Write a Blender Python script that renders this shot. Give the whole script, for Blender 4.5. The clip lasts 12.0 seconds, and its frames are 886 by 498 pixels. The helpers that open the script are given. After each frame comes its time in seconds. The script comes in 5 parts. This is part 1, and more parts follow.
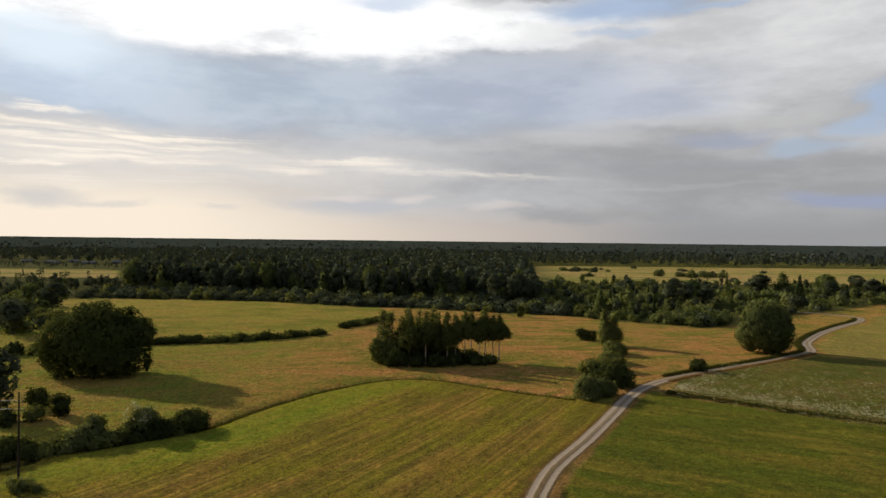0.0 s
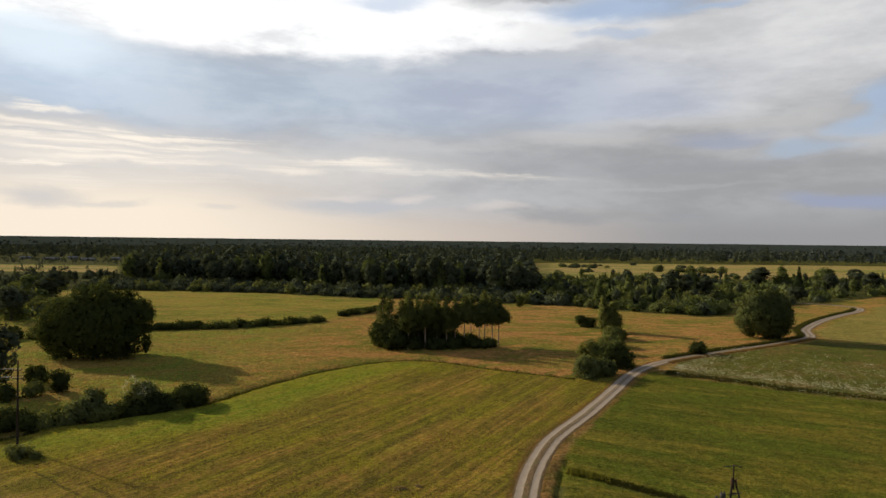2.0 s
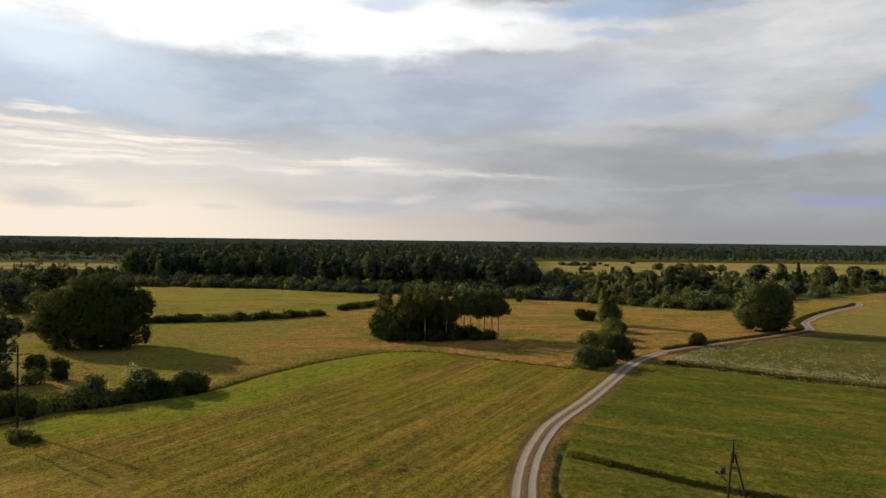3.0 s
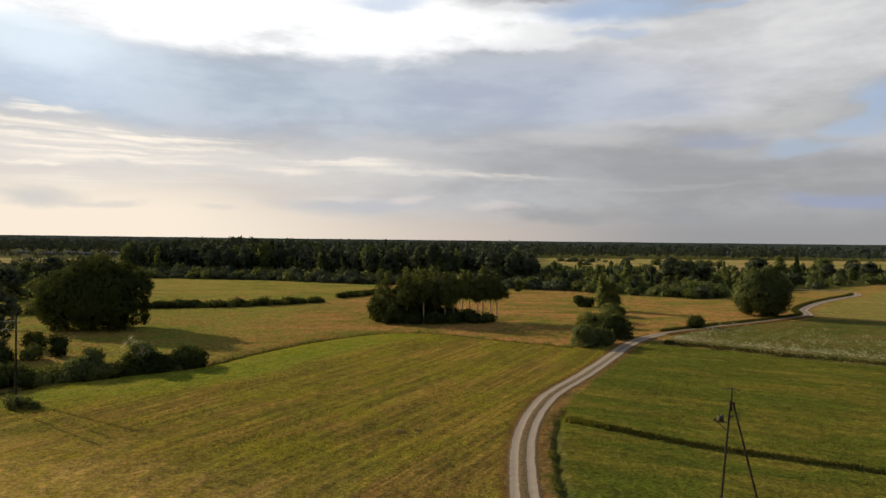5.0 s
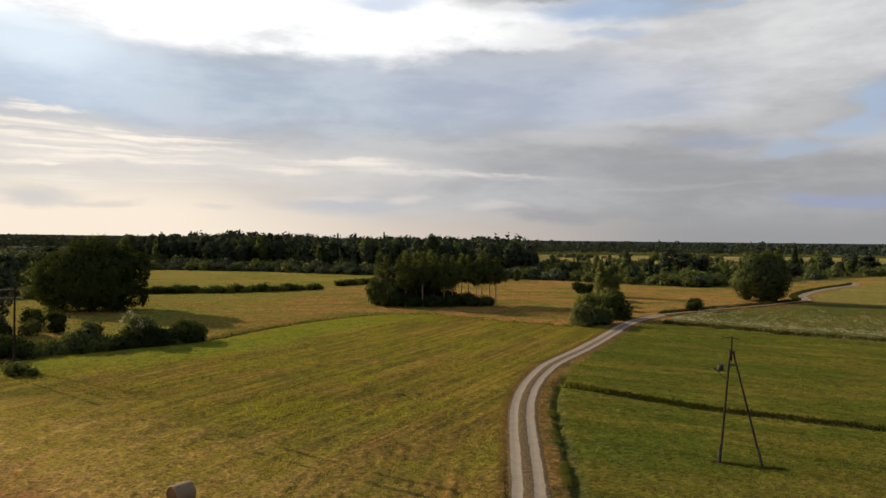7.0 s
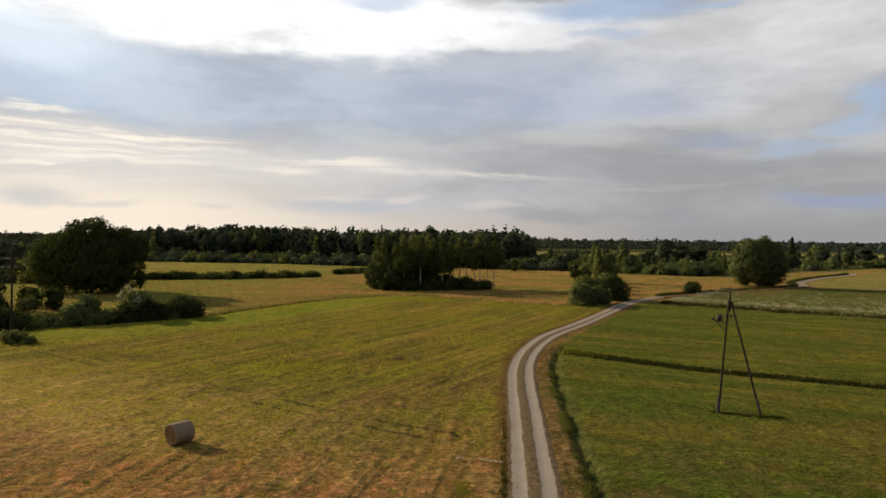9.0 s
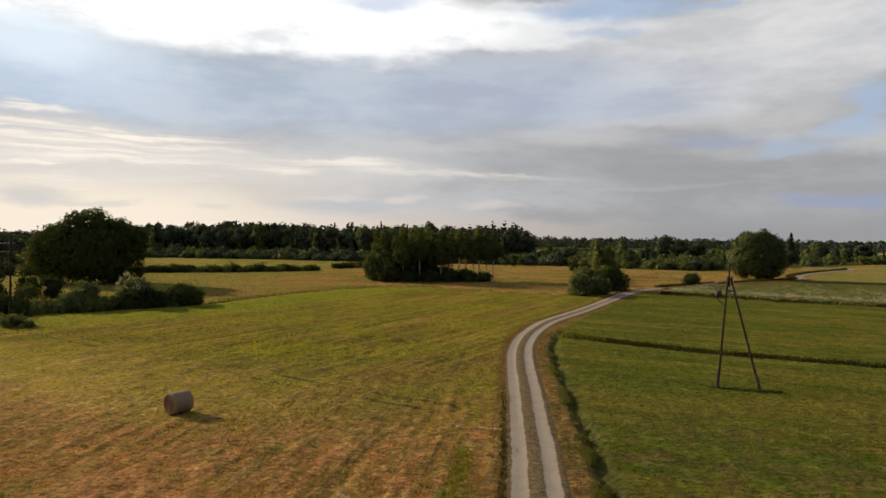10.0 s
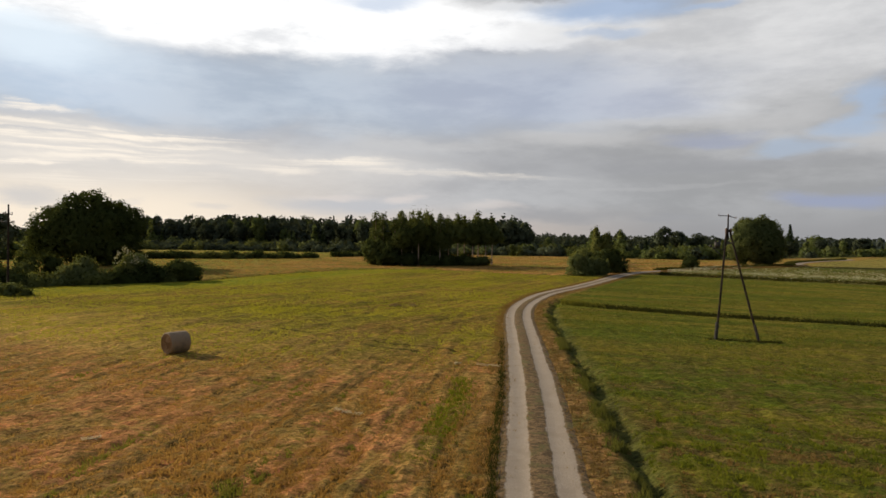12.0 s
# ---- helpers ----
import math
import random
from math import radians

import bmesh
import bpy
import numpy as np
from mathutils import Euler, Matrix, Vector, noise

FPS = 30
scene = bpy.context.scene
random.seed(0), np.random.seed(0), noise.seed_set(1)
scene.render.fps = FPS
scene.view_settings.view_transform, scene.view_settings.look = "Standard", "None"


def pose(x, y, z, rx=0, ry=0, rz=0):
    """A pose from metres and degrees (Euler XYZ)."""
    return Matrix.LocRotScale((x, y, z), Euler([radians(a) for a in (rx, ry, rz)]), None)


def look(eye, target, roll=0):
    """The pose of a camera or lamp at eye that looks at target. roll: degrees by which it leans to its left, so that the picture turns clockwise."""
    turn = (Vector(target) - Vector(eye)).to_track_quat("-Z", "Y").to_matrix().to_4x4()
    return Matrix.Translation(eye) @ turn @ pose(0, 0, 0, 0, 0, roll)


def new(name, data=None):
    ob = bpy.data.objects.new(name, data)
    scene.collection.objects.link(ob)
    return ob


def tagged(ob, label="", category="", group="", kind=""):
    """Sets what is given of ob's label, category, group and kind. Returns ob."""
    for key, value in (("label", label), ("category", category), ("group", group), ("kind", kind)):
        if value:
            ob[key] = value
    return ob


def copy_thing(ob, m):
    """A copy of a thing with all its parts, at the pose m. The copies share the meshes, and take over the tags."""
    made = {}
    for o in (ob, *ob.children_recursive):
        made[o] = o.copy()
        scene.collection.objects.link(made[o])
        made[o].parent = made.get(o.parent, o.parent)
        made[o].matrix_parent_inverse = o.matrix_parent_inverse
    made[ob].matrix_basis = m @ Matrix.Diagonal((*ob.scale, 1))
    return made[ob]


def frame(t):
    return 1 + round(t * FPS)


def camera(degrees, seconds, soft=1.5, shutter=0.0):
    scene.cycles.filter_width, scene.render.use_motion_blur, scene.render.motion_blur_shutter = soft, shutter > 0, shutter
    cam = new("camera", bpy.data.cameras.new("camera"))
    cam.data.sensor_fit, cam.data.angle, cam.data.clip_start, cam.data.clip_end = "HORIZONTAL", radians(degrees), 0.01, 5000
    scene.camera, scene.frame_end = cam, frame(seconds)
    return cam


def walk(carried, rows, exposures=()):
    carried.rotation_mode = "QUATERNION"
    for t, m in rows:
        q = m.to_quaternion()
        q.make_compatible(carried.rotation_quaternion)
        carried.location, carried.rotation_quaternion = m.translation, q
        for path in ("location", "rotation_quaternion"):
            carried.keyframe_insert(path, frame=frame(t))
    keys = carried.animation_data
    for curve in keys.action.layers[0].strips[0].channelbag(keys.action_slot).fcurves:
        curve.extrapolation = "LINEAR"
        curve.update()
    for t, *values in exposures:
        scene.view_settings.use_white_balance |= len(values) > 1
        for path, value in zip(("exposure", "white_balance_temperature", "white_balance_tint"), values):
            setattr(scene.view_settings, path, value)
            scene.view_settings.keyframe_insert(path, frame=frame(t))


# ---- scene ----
cam = camera(66.0, 12.0)
# a drone that sinks almost straight down: t, x, y, z, turn to the right, pitch
ROWS = [
    (0, -0.00, -0.00, 29.72, -0.00, -0.679),
    (0.5, 0.02, 0.01, 28.75, 0.02, -0.674),
    (1, 0.02, 0.02, 27.78, 0.03, -0.669),
    (1.5, 0.02, 0.02, 26.81, 0.05, -0.664),
    (2, 0.00, 0.02, 25.84, 0.06, -0.661),
    (2.5, -0.01, 0.01, 24.89, 0.08, -0.657),
    (3, -0.02, -0.02, 23.93, 0.10, -0.655),
    (5, 0.02, -0.11, 20.07, 0.21, -0.650),
    (5.5, 0.01, -0.12, 19.10, 0.24, -0.651),
    (6, -0.02, -0.13, 18.14, 0.27, -0.656),
    (6.5, -0.04, -0.12, 17.18, 0.31, -0.661),
    (7, -0.06, -0.12, 16.26, 0.35, -0.663),
    (9, -0.11, -0.15, 12.57, 0.55, -0.670),
    (9.5, -0.10, -0.14, 11.65, 0.59, -0.673),
    (10, -0.09, -0.13, 10.74, 0.62, -0.677),
    (10.5, -0.06, -0.11, 9.84, 0.64, -0.682),
    (11, -0.03, -0.09, 8.94, 0.65, -0.687),
    (11.5, -0.00, -0.08, 8.04, 0.67, -0.692),
    (12, 0.02, -0.07, 7.15, 0.69, -0.697),
]
LEAN = 0.66
walk(cam, [(t, pose(x, y, z, 90 + pitch, 0, -turn) @ pose(0, 0, 0, 0, 0, LEAN)) for t, x, y, z, turn, pitch in ROWS],
     exposures=[(0.0, 0.0), (6.0, 0.0), (12.0, 0.0)])

# ---------------------------------------------------------------- node helpers


def put(nt, sock, v):
    if isinstance(v, bpy.types.NodeSocket):
        nt.links.new(v, sock)
    elif v is not None:
        sock.default_value = v


def col(r, g, b):
    return (r, g, b, 1.0)


def n_math(nt, op, a, b=None, c=None, clamp=False):
    n = nt.nodes.new("ShaderNodeMath")
    n.operation, n.use_clamp = op, clamp
    for i, v in enumerate((a, b, c)):
        put(nt, n.inputs[i], v)
    return n.outputs[0]


def n_mix(nt, fac, a, b, blend="MIX"):
    n = nt.nodes.new("ShaderNodeMix")
    n.data_type, n.blend_type, n.clamp_factor = "RGBA", blend, True
    put(nt, n.inputs[0], fac), put(nt, n.inputs[6], a), put(nt, n.inputs[7], b)
    return n.outputs[2]


def n_noise(nt, vec, scale, detail=4.0, rough=0.55, distort=0.0):
    n = nt.nodes.new("ShaderNodeTexNoise")
    put(nt, n.inputs["Vector"], vec)
    n.inputs["Scale"].default_value, n.inputs["Detail"].default_value = scale, detail
    n.inputs["Roughness"].default_value, n.inputs["Distortion"].default_value = rough, distort
    return n.outputs[0]


def n_step(nt, v, lo, hi, a=0.0, b=1.0):
    n = nt.nodes.new("ShaderNodeMapRange")
    n.interpolation_type = "SMOOTHSTEP"
    for s, x in zip(("Value", "From Min", "From Max", "To Min", "To Max"), (v, lo, hi, a, b)):
        put(nt, n.inputs[s], x)
    return n.outputs[0]


def n_map(nt, vec, scale=(1, 1, 1), rot=(0, 0, 0), loc=(0, 0, 0)):
    n = nt.nodes.new("ShaderNodeMapping")
    put(nt, n.inputs["Vector"], vec)
    n.inputs["Scale"].default_value, n.inputs["Rotation"].default_value, n.inputs["Location"].default_value = scale, rot, loc
    return n.outputs[0]


def n_attr(nt, name):
    n = nt.nodes.new("ShaderNodeAttribute")
    n.attribute_name = name
    return n.outputs["Fac"]


def n_xyz(nt, x, y, z):
    n = nt.nodes.new("ShaderNodeCombineXYZ")
    put(nt, n.inputs[0], x), put(nt, n.inputs[1], y), put(nt, n.inputs[2], z)
    return n.outputs[0]


# ---------------------------------------------------------------- sky and sun

SUN_AZ, SUN_EL = -57.0, 21.0  # degrees from +y to the right, and above the horizon

world = bpy.data.worlds.new("world")
scene.world = world
world.use_nodes = True
wt = world.node_tree
wt.nodes.clear()
geo = wt.nodes.new("ShaderNodeTexCoord").outputs["Generated"]
sep = wt.nodes.new("ShaderNodeSeparateXYZ")
put(wt, sep.inputs[0], geo)
sx, sy, sz = sep.outputs
AZ = n_math(wt, "MULTIPLY", n_math(wt, "ARCTAN2", sx, sy), 57.2958)
EL = n_math(wt, "MULTIPLY", n_math(wt, "ARCSINE", sz), 57.2958)
# clouds lie in flat sheets: the field is stretched sideways and ragged by noise
flat = n_xyz(wt, n_math(wt, "MULTIPLY", AZ, 0.05), n_math(wt, "MULTIPLY", EL, 0.16), 0.0)
rag_a = n_math(wt, "SUBTRACT", n_noise(wt, flat, 1.6, 7.0, 0.6, 0.3), 0.5)
rag_b = n_math(wt, "SUBTRACT", n_noise(wt, n_map(wt, flat, loc=(7.3, 2.1, 4.0)), 1.9, 7.0, 0.6, 0.2), 0.5)
AZW = n_math(wt, "ADD", AZ, n_math(wt, "MULTIPLY", rag_a, 11.0))
ELW = n_math(wt, "ADD", EL, n_math(wt, "MULTIPLY", rag_b, 3.0))
streaky = n_noise(wt, n_xyz(wt, n_math(wt, "MULTIPLY", AZ, 0.06), n_math(wt, "MULTIPLY", EL, 2.2), 3.0), 1.3, 7.0, 0.62, 0.4)
billow = n_noise(wt, n_xyz(wt, n_math(wt, "MULTIPLY", AZ, 0.085), n_math(wt, "MULTIPLY", EL, 0.27), 9.0), 1.3, 9.0, 0.6, 0.08)


def cloud_patch(az, el, raz, rel, soft=0.7):
    """1 inside a ragged patch of sky, 0 outside."""
    dx = n_math(wt, "DIVIDE", n_math(wt, "SUBTRACT", AZW, az), raz)
    dy = n_math(wt, "DIVIDE", n_math(wt, "SUBTRACT", ELW, el), rel)
    d = n_math(wt, "SQRT", n_math(wt, "ADD", n_math(wt, "MULTIPLY", dx, dx), n_math(wt, "MULTIPLY", dy, dy)))
    return n_step(wt, d, 1.0 + soft * 0.5, 1.0 - soft * 0.5)


sky = wt.nodes.new("ShaderNodeTexSky")
sky.sky_type, sky.sun_disc = "NISHITA", False
sky.sun_elevation, sky.sun_rotation = radians(SUN_EL), radians(SUN_AZ)
sky.air_density, sky.dust_density, sky.ozone_density = 1.0, 1.0, 1.5
blue = n_mix(wt, 1.0, sky.outputs[0], col(0.095, 0.095, 0.095), "MULTIPLY")
blue = n_mix(wt, 0.7, blue, col(0.46, 0.59, 0.82))
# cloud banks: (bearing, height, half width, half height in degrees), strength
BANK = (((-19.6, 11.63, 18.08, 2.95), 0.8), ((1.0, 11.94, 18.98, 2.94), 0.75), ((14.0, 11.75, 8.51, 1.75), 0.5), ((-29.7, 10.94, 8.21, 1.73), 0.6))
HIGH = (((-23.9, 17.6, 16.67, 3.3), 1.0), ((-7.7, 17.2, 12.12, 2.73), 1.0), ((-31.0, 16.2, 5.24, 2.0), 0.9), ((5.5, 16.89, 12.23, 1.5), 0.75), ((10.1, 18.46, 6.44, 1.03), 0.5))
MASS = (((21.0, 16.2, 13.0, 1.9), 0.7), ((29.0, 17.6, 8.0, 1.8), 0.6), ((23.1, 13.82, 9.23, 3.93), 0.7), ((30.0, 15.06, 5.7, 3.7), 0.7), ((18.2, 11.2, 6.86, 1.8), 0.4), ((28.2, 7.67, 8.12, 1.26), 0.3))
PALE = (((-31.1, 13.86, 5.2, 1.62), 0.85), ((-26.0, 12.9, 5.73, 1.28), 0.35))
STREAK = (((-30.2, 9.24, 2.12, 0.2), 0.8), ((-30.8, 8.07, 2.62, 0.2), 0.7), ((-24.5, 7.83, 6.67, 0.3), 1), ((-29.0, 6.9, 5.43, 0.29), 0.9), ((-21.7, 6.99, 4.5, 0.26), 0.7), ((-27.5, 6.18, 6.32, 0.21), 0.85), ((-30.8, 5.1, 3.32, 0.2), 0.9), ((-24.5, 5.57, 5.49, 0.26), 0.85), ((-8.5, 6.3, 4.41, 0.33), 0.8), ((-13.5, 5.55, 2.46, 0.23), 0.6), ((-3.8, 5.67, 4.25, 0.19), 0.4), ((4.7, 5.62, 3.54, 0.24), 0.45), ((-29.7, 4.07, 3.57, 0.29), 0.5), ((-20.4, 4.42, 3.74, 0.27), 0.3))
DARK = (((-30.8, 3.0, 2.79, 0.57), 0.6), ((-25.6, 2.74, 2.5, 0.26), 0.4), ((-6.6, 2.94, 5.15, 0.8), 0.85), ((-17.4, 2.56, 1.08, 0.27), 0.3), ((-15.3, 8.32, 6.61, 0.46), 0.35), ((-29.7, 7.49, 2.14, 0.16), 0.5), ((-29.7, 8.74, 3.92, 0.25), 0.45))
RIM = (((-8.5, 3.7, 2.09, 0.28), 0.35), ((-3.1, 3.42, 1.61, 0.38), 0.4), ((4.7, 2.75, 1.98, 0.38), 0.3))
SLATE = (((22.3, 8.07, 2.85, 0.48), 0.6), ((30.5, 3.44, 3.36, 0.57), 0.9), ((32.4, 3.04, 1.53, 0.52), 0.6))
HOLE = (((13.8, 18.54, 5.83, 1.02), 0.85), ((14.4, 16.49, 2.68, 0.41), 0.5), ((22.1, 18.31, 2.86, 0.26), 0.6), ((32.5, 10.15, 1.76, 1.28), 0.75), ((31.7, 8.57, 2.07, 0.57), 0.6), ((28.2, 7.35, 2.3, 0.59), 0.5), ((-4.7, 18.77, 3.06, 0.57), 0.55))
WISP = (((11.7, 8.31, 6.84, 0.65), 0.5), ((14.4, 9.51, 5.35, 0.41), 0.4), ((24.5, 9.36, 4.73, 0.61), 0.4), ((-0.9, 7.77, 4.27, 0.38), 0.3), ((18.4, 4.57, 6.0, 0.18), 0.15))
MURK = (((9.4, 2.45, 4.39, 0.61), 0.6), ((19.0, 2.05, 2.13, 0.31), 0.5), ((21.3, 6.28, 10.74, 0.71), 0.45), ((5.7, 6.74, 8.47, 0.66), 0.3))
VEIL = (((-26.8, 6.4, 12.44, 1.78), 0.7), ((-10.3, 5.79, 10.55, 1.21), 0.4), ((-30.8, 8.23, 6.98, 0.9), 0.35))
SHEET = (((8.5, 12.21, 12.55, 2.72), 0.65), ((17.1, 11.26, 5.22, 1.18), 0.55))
lumpy = n_step(wt, billow, 0.36, 0.64)
# grey stratus
dull = n_step(wt, AZ, -8.0, 22.0)
c = n_mix(wt, lumpy, n_mix(wt, dull, col(0.47, 0.475, 0.495), col(0.345, 0.35, 0.36)), n_mix(wt, dull, col(0.57, 0.575, 0.59), col(0.42, 0.425, 0.435)))
# low sky: warm towards the sun, grey away from it
low_l, low_r = n_step(wt, EL, 7.0, 2.0), n_step(wt, EL, 3.5, 0.5)
side = n_step(wt, AZ, 8.0, -24.0)
glow = n_mix(wt, side, n_mix(wt, n_step(wt, AZ, 22.0, 2.0), col(0.325, 0.325, 0.335), col(0.57, 0.50, 0.45)), col(0.96, 0.84, 0.69))
c = n_mix(wt, n_math(wt, "ADD", n_math(wt, "MULTIPLY", low_l, side), n_math(wt, "MULTIPLY", low_r, n_math(wt, "SUBTRACT", 1.0, side)), clamp=True), c, glow)


def lay(patches, colour, soft=0.8, veil=None):
    global c
    for p, k in patches:
        f = n_math(wt, "MULTIPLY", cloud_patch(*p, soft), k)
        c = n_mix(wt, f if veil is None else n_math(wt, "MULTIPLY", f, veil), c, colour)


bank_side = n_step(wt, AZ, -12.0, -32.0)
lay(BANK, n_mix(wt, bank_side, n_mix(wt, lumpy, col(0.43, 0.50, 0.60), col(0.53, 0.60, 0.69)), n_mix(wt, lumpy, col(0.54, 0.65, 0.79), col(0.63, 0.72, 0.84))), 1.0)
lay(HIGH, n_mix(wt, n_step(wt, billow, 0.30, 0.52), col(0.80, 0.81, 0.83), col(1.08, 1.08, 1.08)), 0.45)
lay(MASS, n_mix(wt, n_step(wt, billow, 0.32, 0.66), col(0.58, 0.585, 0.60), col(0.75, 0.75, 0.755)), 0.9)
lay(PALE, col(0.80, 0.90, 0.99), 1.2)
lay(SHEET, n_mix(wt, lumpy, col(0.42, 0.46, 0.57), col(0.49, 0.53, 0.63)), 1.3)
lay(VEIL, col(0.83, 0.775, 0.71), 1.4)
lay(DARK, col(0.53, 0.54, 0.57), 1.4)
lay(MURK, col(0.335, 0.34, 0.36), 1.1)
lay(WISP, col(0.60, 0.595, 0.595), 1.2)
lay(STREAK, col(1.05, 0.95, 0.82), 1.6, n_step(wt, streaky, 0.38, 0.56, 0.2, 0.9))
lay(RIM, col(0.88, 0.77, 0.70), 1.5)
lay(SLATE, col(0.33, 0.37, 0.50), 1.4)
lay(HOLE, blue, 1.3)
# higher up and behind: unseen broken cloud under open sky, dimmed to cut fill
over = n_step(wt, EL, 19.5, 28.0)
broken = n_step(wt, n_noise(wt, n_map(wt, geo, (1.2, 1.2, 2.0)), 2.2, 6.0, 0.6, 0.3), 0.42, 0.62)
c = n_mix(wt, over, c, n_mix(wt, broken, col(0.18, 0.23, 0.33), col(0.33, 0.335, 0.35)))
# the unseen sky away from the sun is dimmed to darken camera-facing sides
a, e = radians(SUN_AZ), radians(SUN_EL)
dot = wt.nodes.new("ShaderNodeVectorMath")
dot.operation = "DOT_PRODUCT"
put(wt, dot.inputs[0], geo)
dot.inputs[1].default_value = (math.sin(a) * math.cos(e), math.cos(a) * math.cos(e), math.sin(e))
c = n_mix(wt, 1.0, c, n_mix(wt, n_step(wt, dot.outputs["Value"], 0.0, -0.6), col(1, 1, 1), col(0.64, 0.68, 0.74)), "MULTIPLY")
bg = wt.nodes.new("ShaderNodeBackground")
put(wt, bg.inputs[0], c)
bg.inputs[1].default_value = 1.0
out = wt.nodes.new("ShaderNodeOutputWorld")
wt.links.new(bg.outputs[0], out.inputs[0])

sun = new("sun", bpy.data.lights.new("sun", "SUN"))
sun.data.energy, sun.data.angle, sun.data.color = 4.7, radians(1.0), (1.0, 0.84, 0.60)
sun.matrix_world = look((60 * math.sin(a) * math.cos(e), 60 * math.cos(a) * math.cos(e), 60 * math.sin(e)), (0, 0, 0))

# ---------------------------------------------------------------- materials


def material(name):
    m = bpy.data.materials.new(name)
    m.use_nodes = True
    nt = m.node_tree
    nt.nodes.clear()
    return m, nt


def surface(nt, base, rough=0.8, bump=None, strength=0.5, dist=0.05, metal=0.0, spec=0.3):
    p = nt.nodes.new("ShaderNodeBsdfPrincipled")
    put(nt, p.inputs["Base Color"], base), put(nt, p.inputs["Roughness"], rough), put(nt, p.inputs["Metallic"], metal)
    p.inputs["Specular IOR Level"].default_value = spec
    if bump is not None:
        b = nt.nodes.new("ShaderNodeBump")
        b.inputs["Strength"].default_value, b.inputs["Distance"].default_value = strength, dist
        put(nt, b.inputs["Height"], bump)
        nt.links.new(b.outputs[0], p.inputs["Normal"])
    o = nt.nodes.new("ShaderNodeOutputMaterial")
    nt.links.new(p.outputs[0], o.inputs[0])
    return p


def leaf_material(name, dark, light, through_light=0.28, rough=0.85):
    """Leaves: each leaf and each plant a shade of its own, some light comes through."""
    m, nt = material(name)
    isl = nt.nodes.new("ShaderNodeNewGeometry").outputs["Random Per Island"]
    rnd = nt.nodes.new("ShaderNodeObjectInfo").outputs["Random"]
    pos = nt.nodes.new("ShaderNodeNewGeometry").outputs["Position"]
    stand = n_step(nt, n_noise(nt, n_map(nt, pos, (1.0, 1.0, 0.4)), 0.11, 2.0, 0.5), 0.36, 0.64)
    k = n_math(nt, "ADD", n_math(nt, "ADD", n_math(nt, "MULTIPLY", isl, 0.26), n_math(nt, "MULTIPLY", stand, 0.36)), n_math(nt, "MULTIPLY", rnd, 0.36))
    c = n_mix(nt, k, dark, light)
    p = nt.nodes.new("ShaderNodeBsdfPrincipled")
    put(nt, p.inputs["Base Color"], c)
    p.inputs["Roughness"].default_value, p.inputs["Specular IOR Level"].default_value = rough, 0.0
    tr = nt.nodes.new("ShaderNodeBsdfTranslucent")
    put(nt, tr.inputs[0], n_mix(nt, 1.0, c, col(1.5, 1.35, 0.7), "MULTIPLY"))
    mx = nt.nodes.new("ShaderNodeMixShader")
    mx.inputs[0].default_value = through_light
    nt.links.new(p.outputs[0], mx.inputs[1]), nt.links.new(tr.outputs[0], mx.inputs[2])
    o = nt.nodes.new("ShaderNodeOutputMaterial")
    nt.links.new(mx.outputs[0], o.inputs[0])
    return m


LEAF_DARK = leaf_material("leaf_dark", col(0.030, 0.040, 0.015), col(0.085, 0.104, 0.032), 0.22)
LEAF_WOOD = leaf_material("leaf_wood", col(0.050, 0.064, 0.044), col(0.108, 0.126, 0.074), 0.18)
LEAF_BIRCH = leaf_material("leaf_birch", col(0.085, 0.112, 0.038), col(0.175, 0.205, 0.072), 0.25)
LEAF_MID = leaf_material("leaf_mid", col(0.085, 0.10, 0.032), col(0.195, 0.212, 0.068))
LEAF_PALE = leaf_material("leaf_pale", col(0.085, 0.105, 0.036), col(0.18, 0.20, 0.08))
LEAF_WILLOW = leaf_material("leaf_willow", col(0.078, 0.096, 0.036), col(0.17, 0.19, 0.076))
LEAF_ASPEN = leaf_material("leaf_aspen", col(0.060, 0.076, 0.026), col(0.135, 0.155, 0.052), 0.28)
# next two: blue-grey tint in the leaf colour stands in for distance haze
LEAF_FAR_HAZED = leaf_material("leaf_far_hazed", col(0.046, 0.060, 0.044), col(0.092, 0.108, 0.072), 0.12)
LEAF_DISTANT_HAZED = leaf_material("leaf_distant_hazed", col(0.048, 0.060, 0.056), col(0.075, 0.090, 0.082), 0.2)
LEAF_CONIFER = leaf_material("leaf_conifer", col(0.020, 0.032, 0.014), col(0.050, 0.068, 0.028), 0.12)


def canopy_material():
    m, nt = material("canopy")
    pos = nt.nodes.new("ShaderNodeNewGeometry").outputs["Position"]
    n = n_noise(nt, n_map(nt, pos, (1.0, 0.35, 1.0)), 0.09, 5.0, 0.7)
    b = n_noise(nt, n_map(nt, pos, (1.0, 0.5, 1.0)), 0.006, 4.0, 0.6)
    # cool base tone stands in for haze over the far canopy
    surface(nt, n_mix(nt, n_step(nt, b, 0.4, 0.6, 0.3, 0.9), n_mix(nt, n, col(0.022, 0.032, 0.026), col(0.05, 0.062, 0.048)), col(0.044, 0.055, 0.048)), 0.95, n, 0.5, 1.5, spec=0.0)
    return m


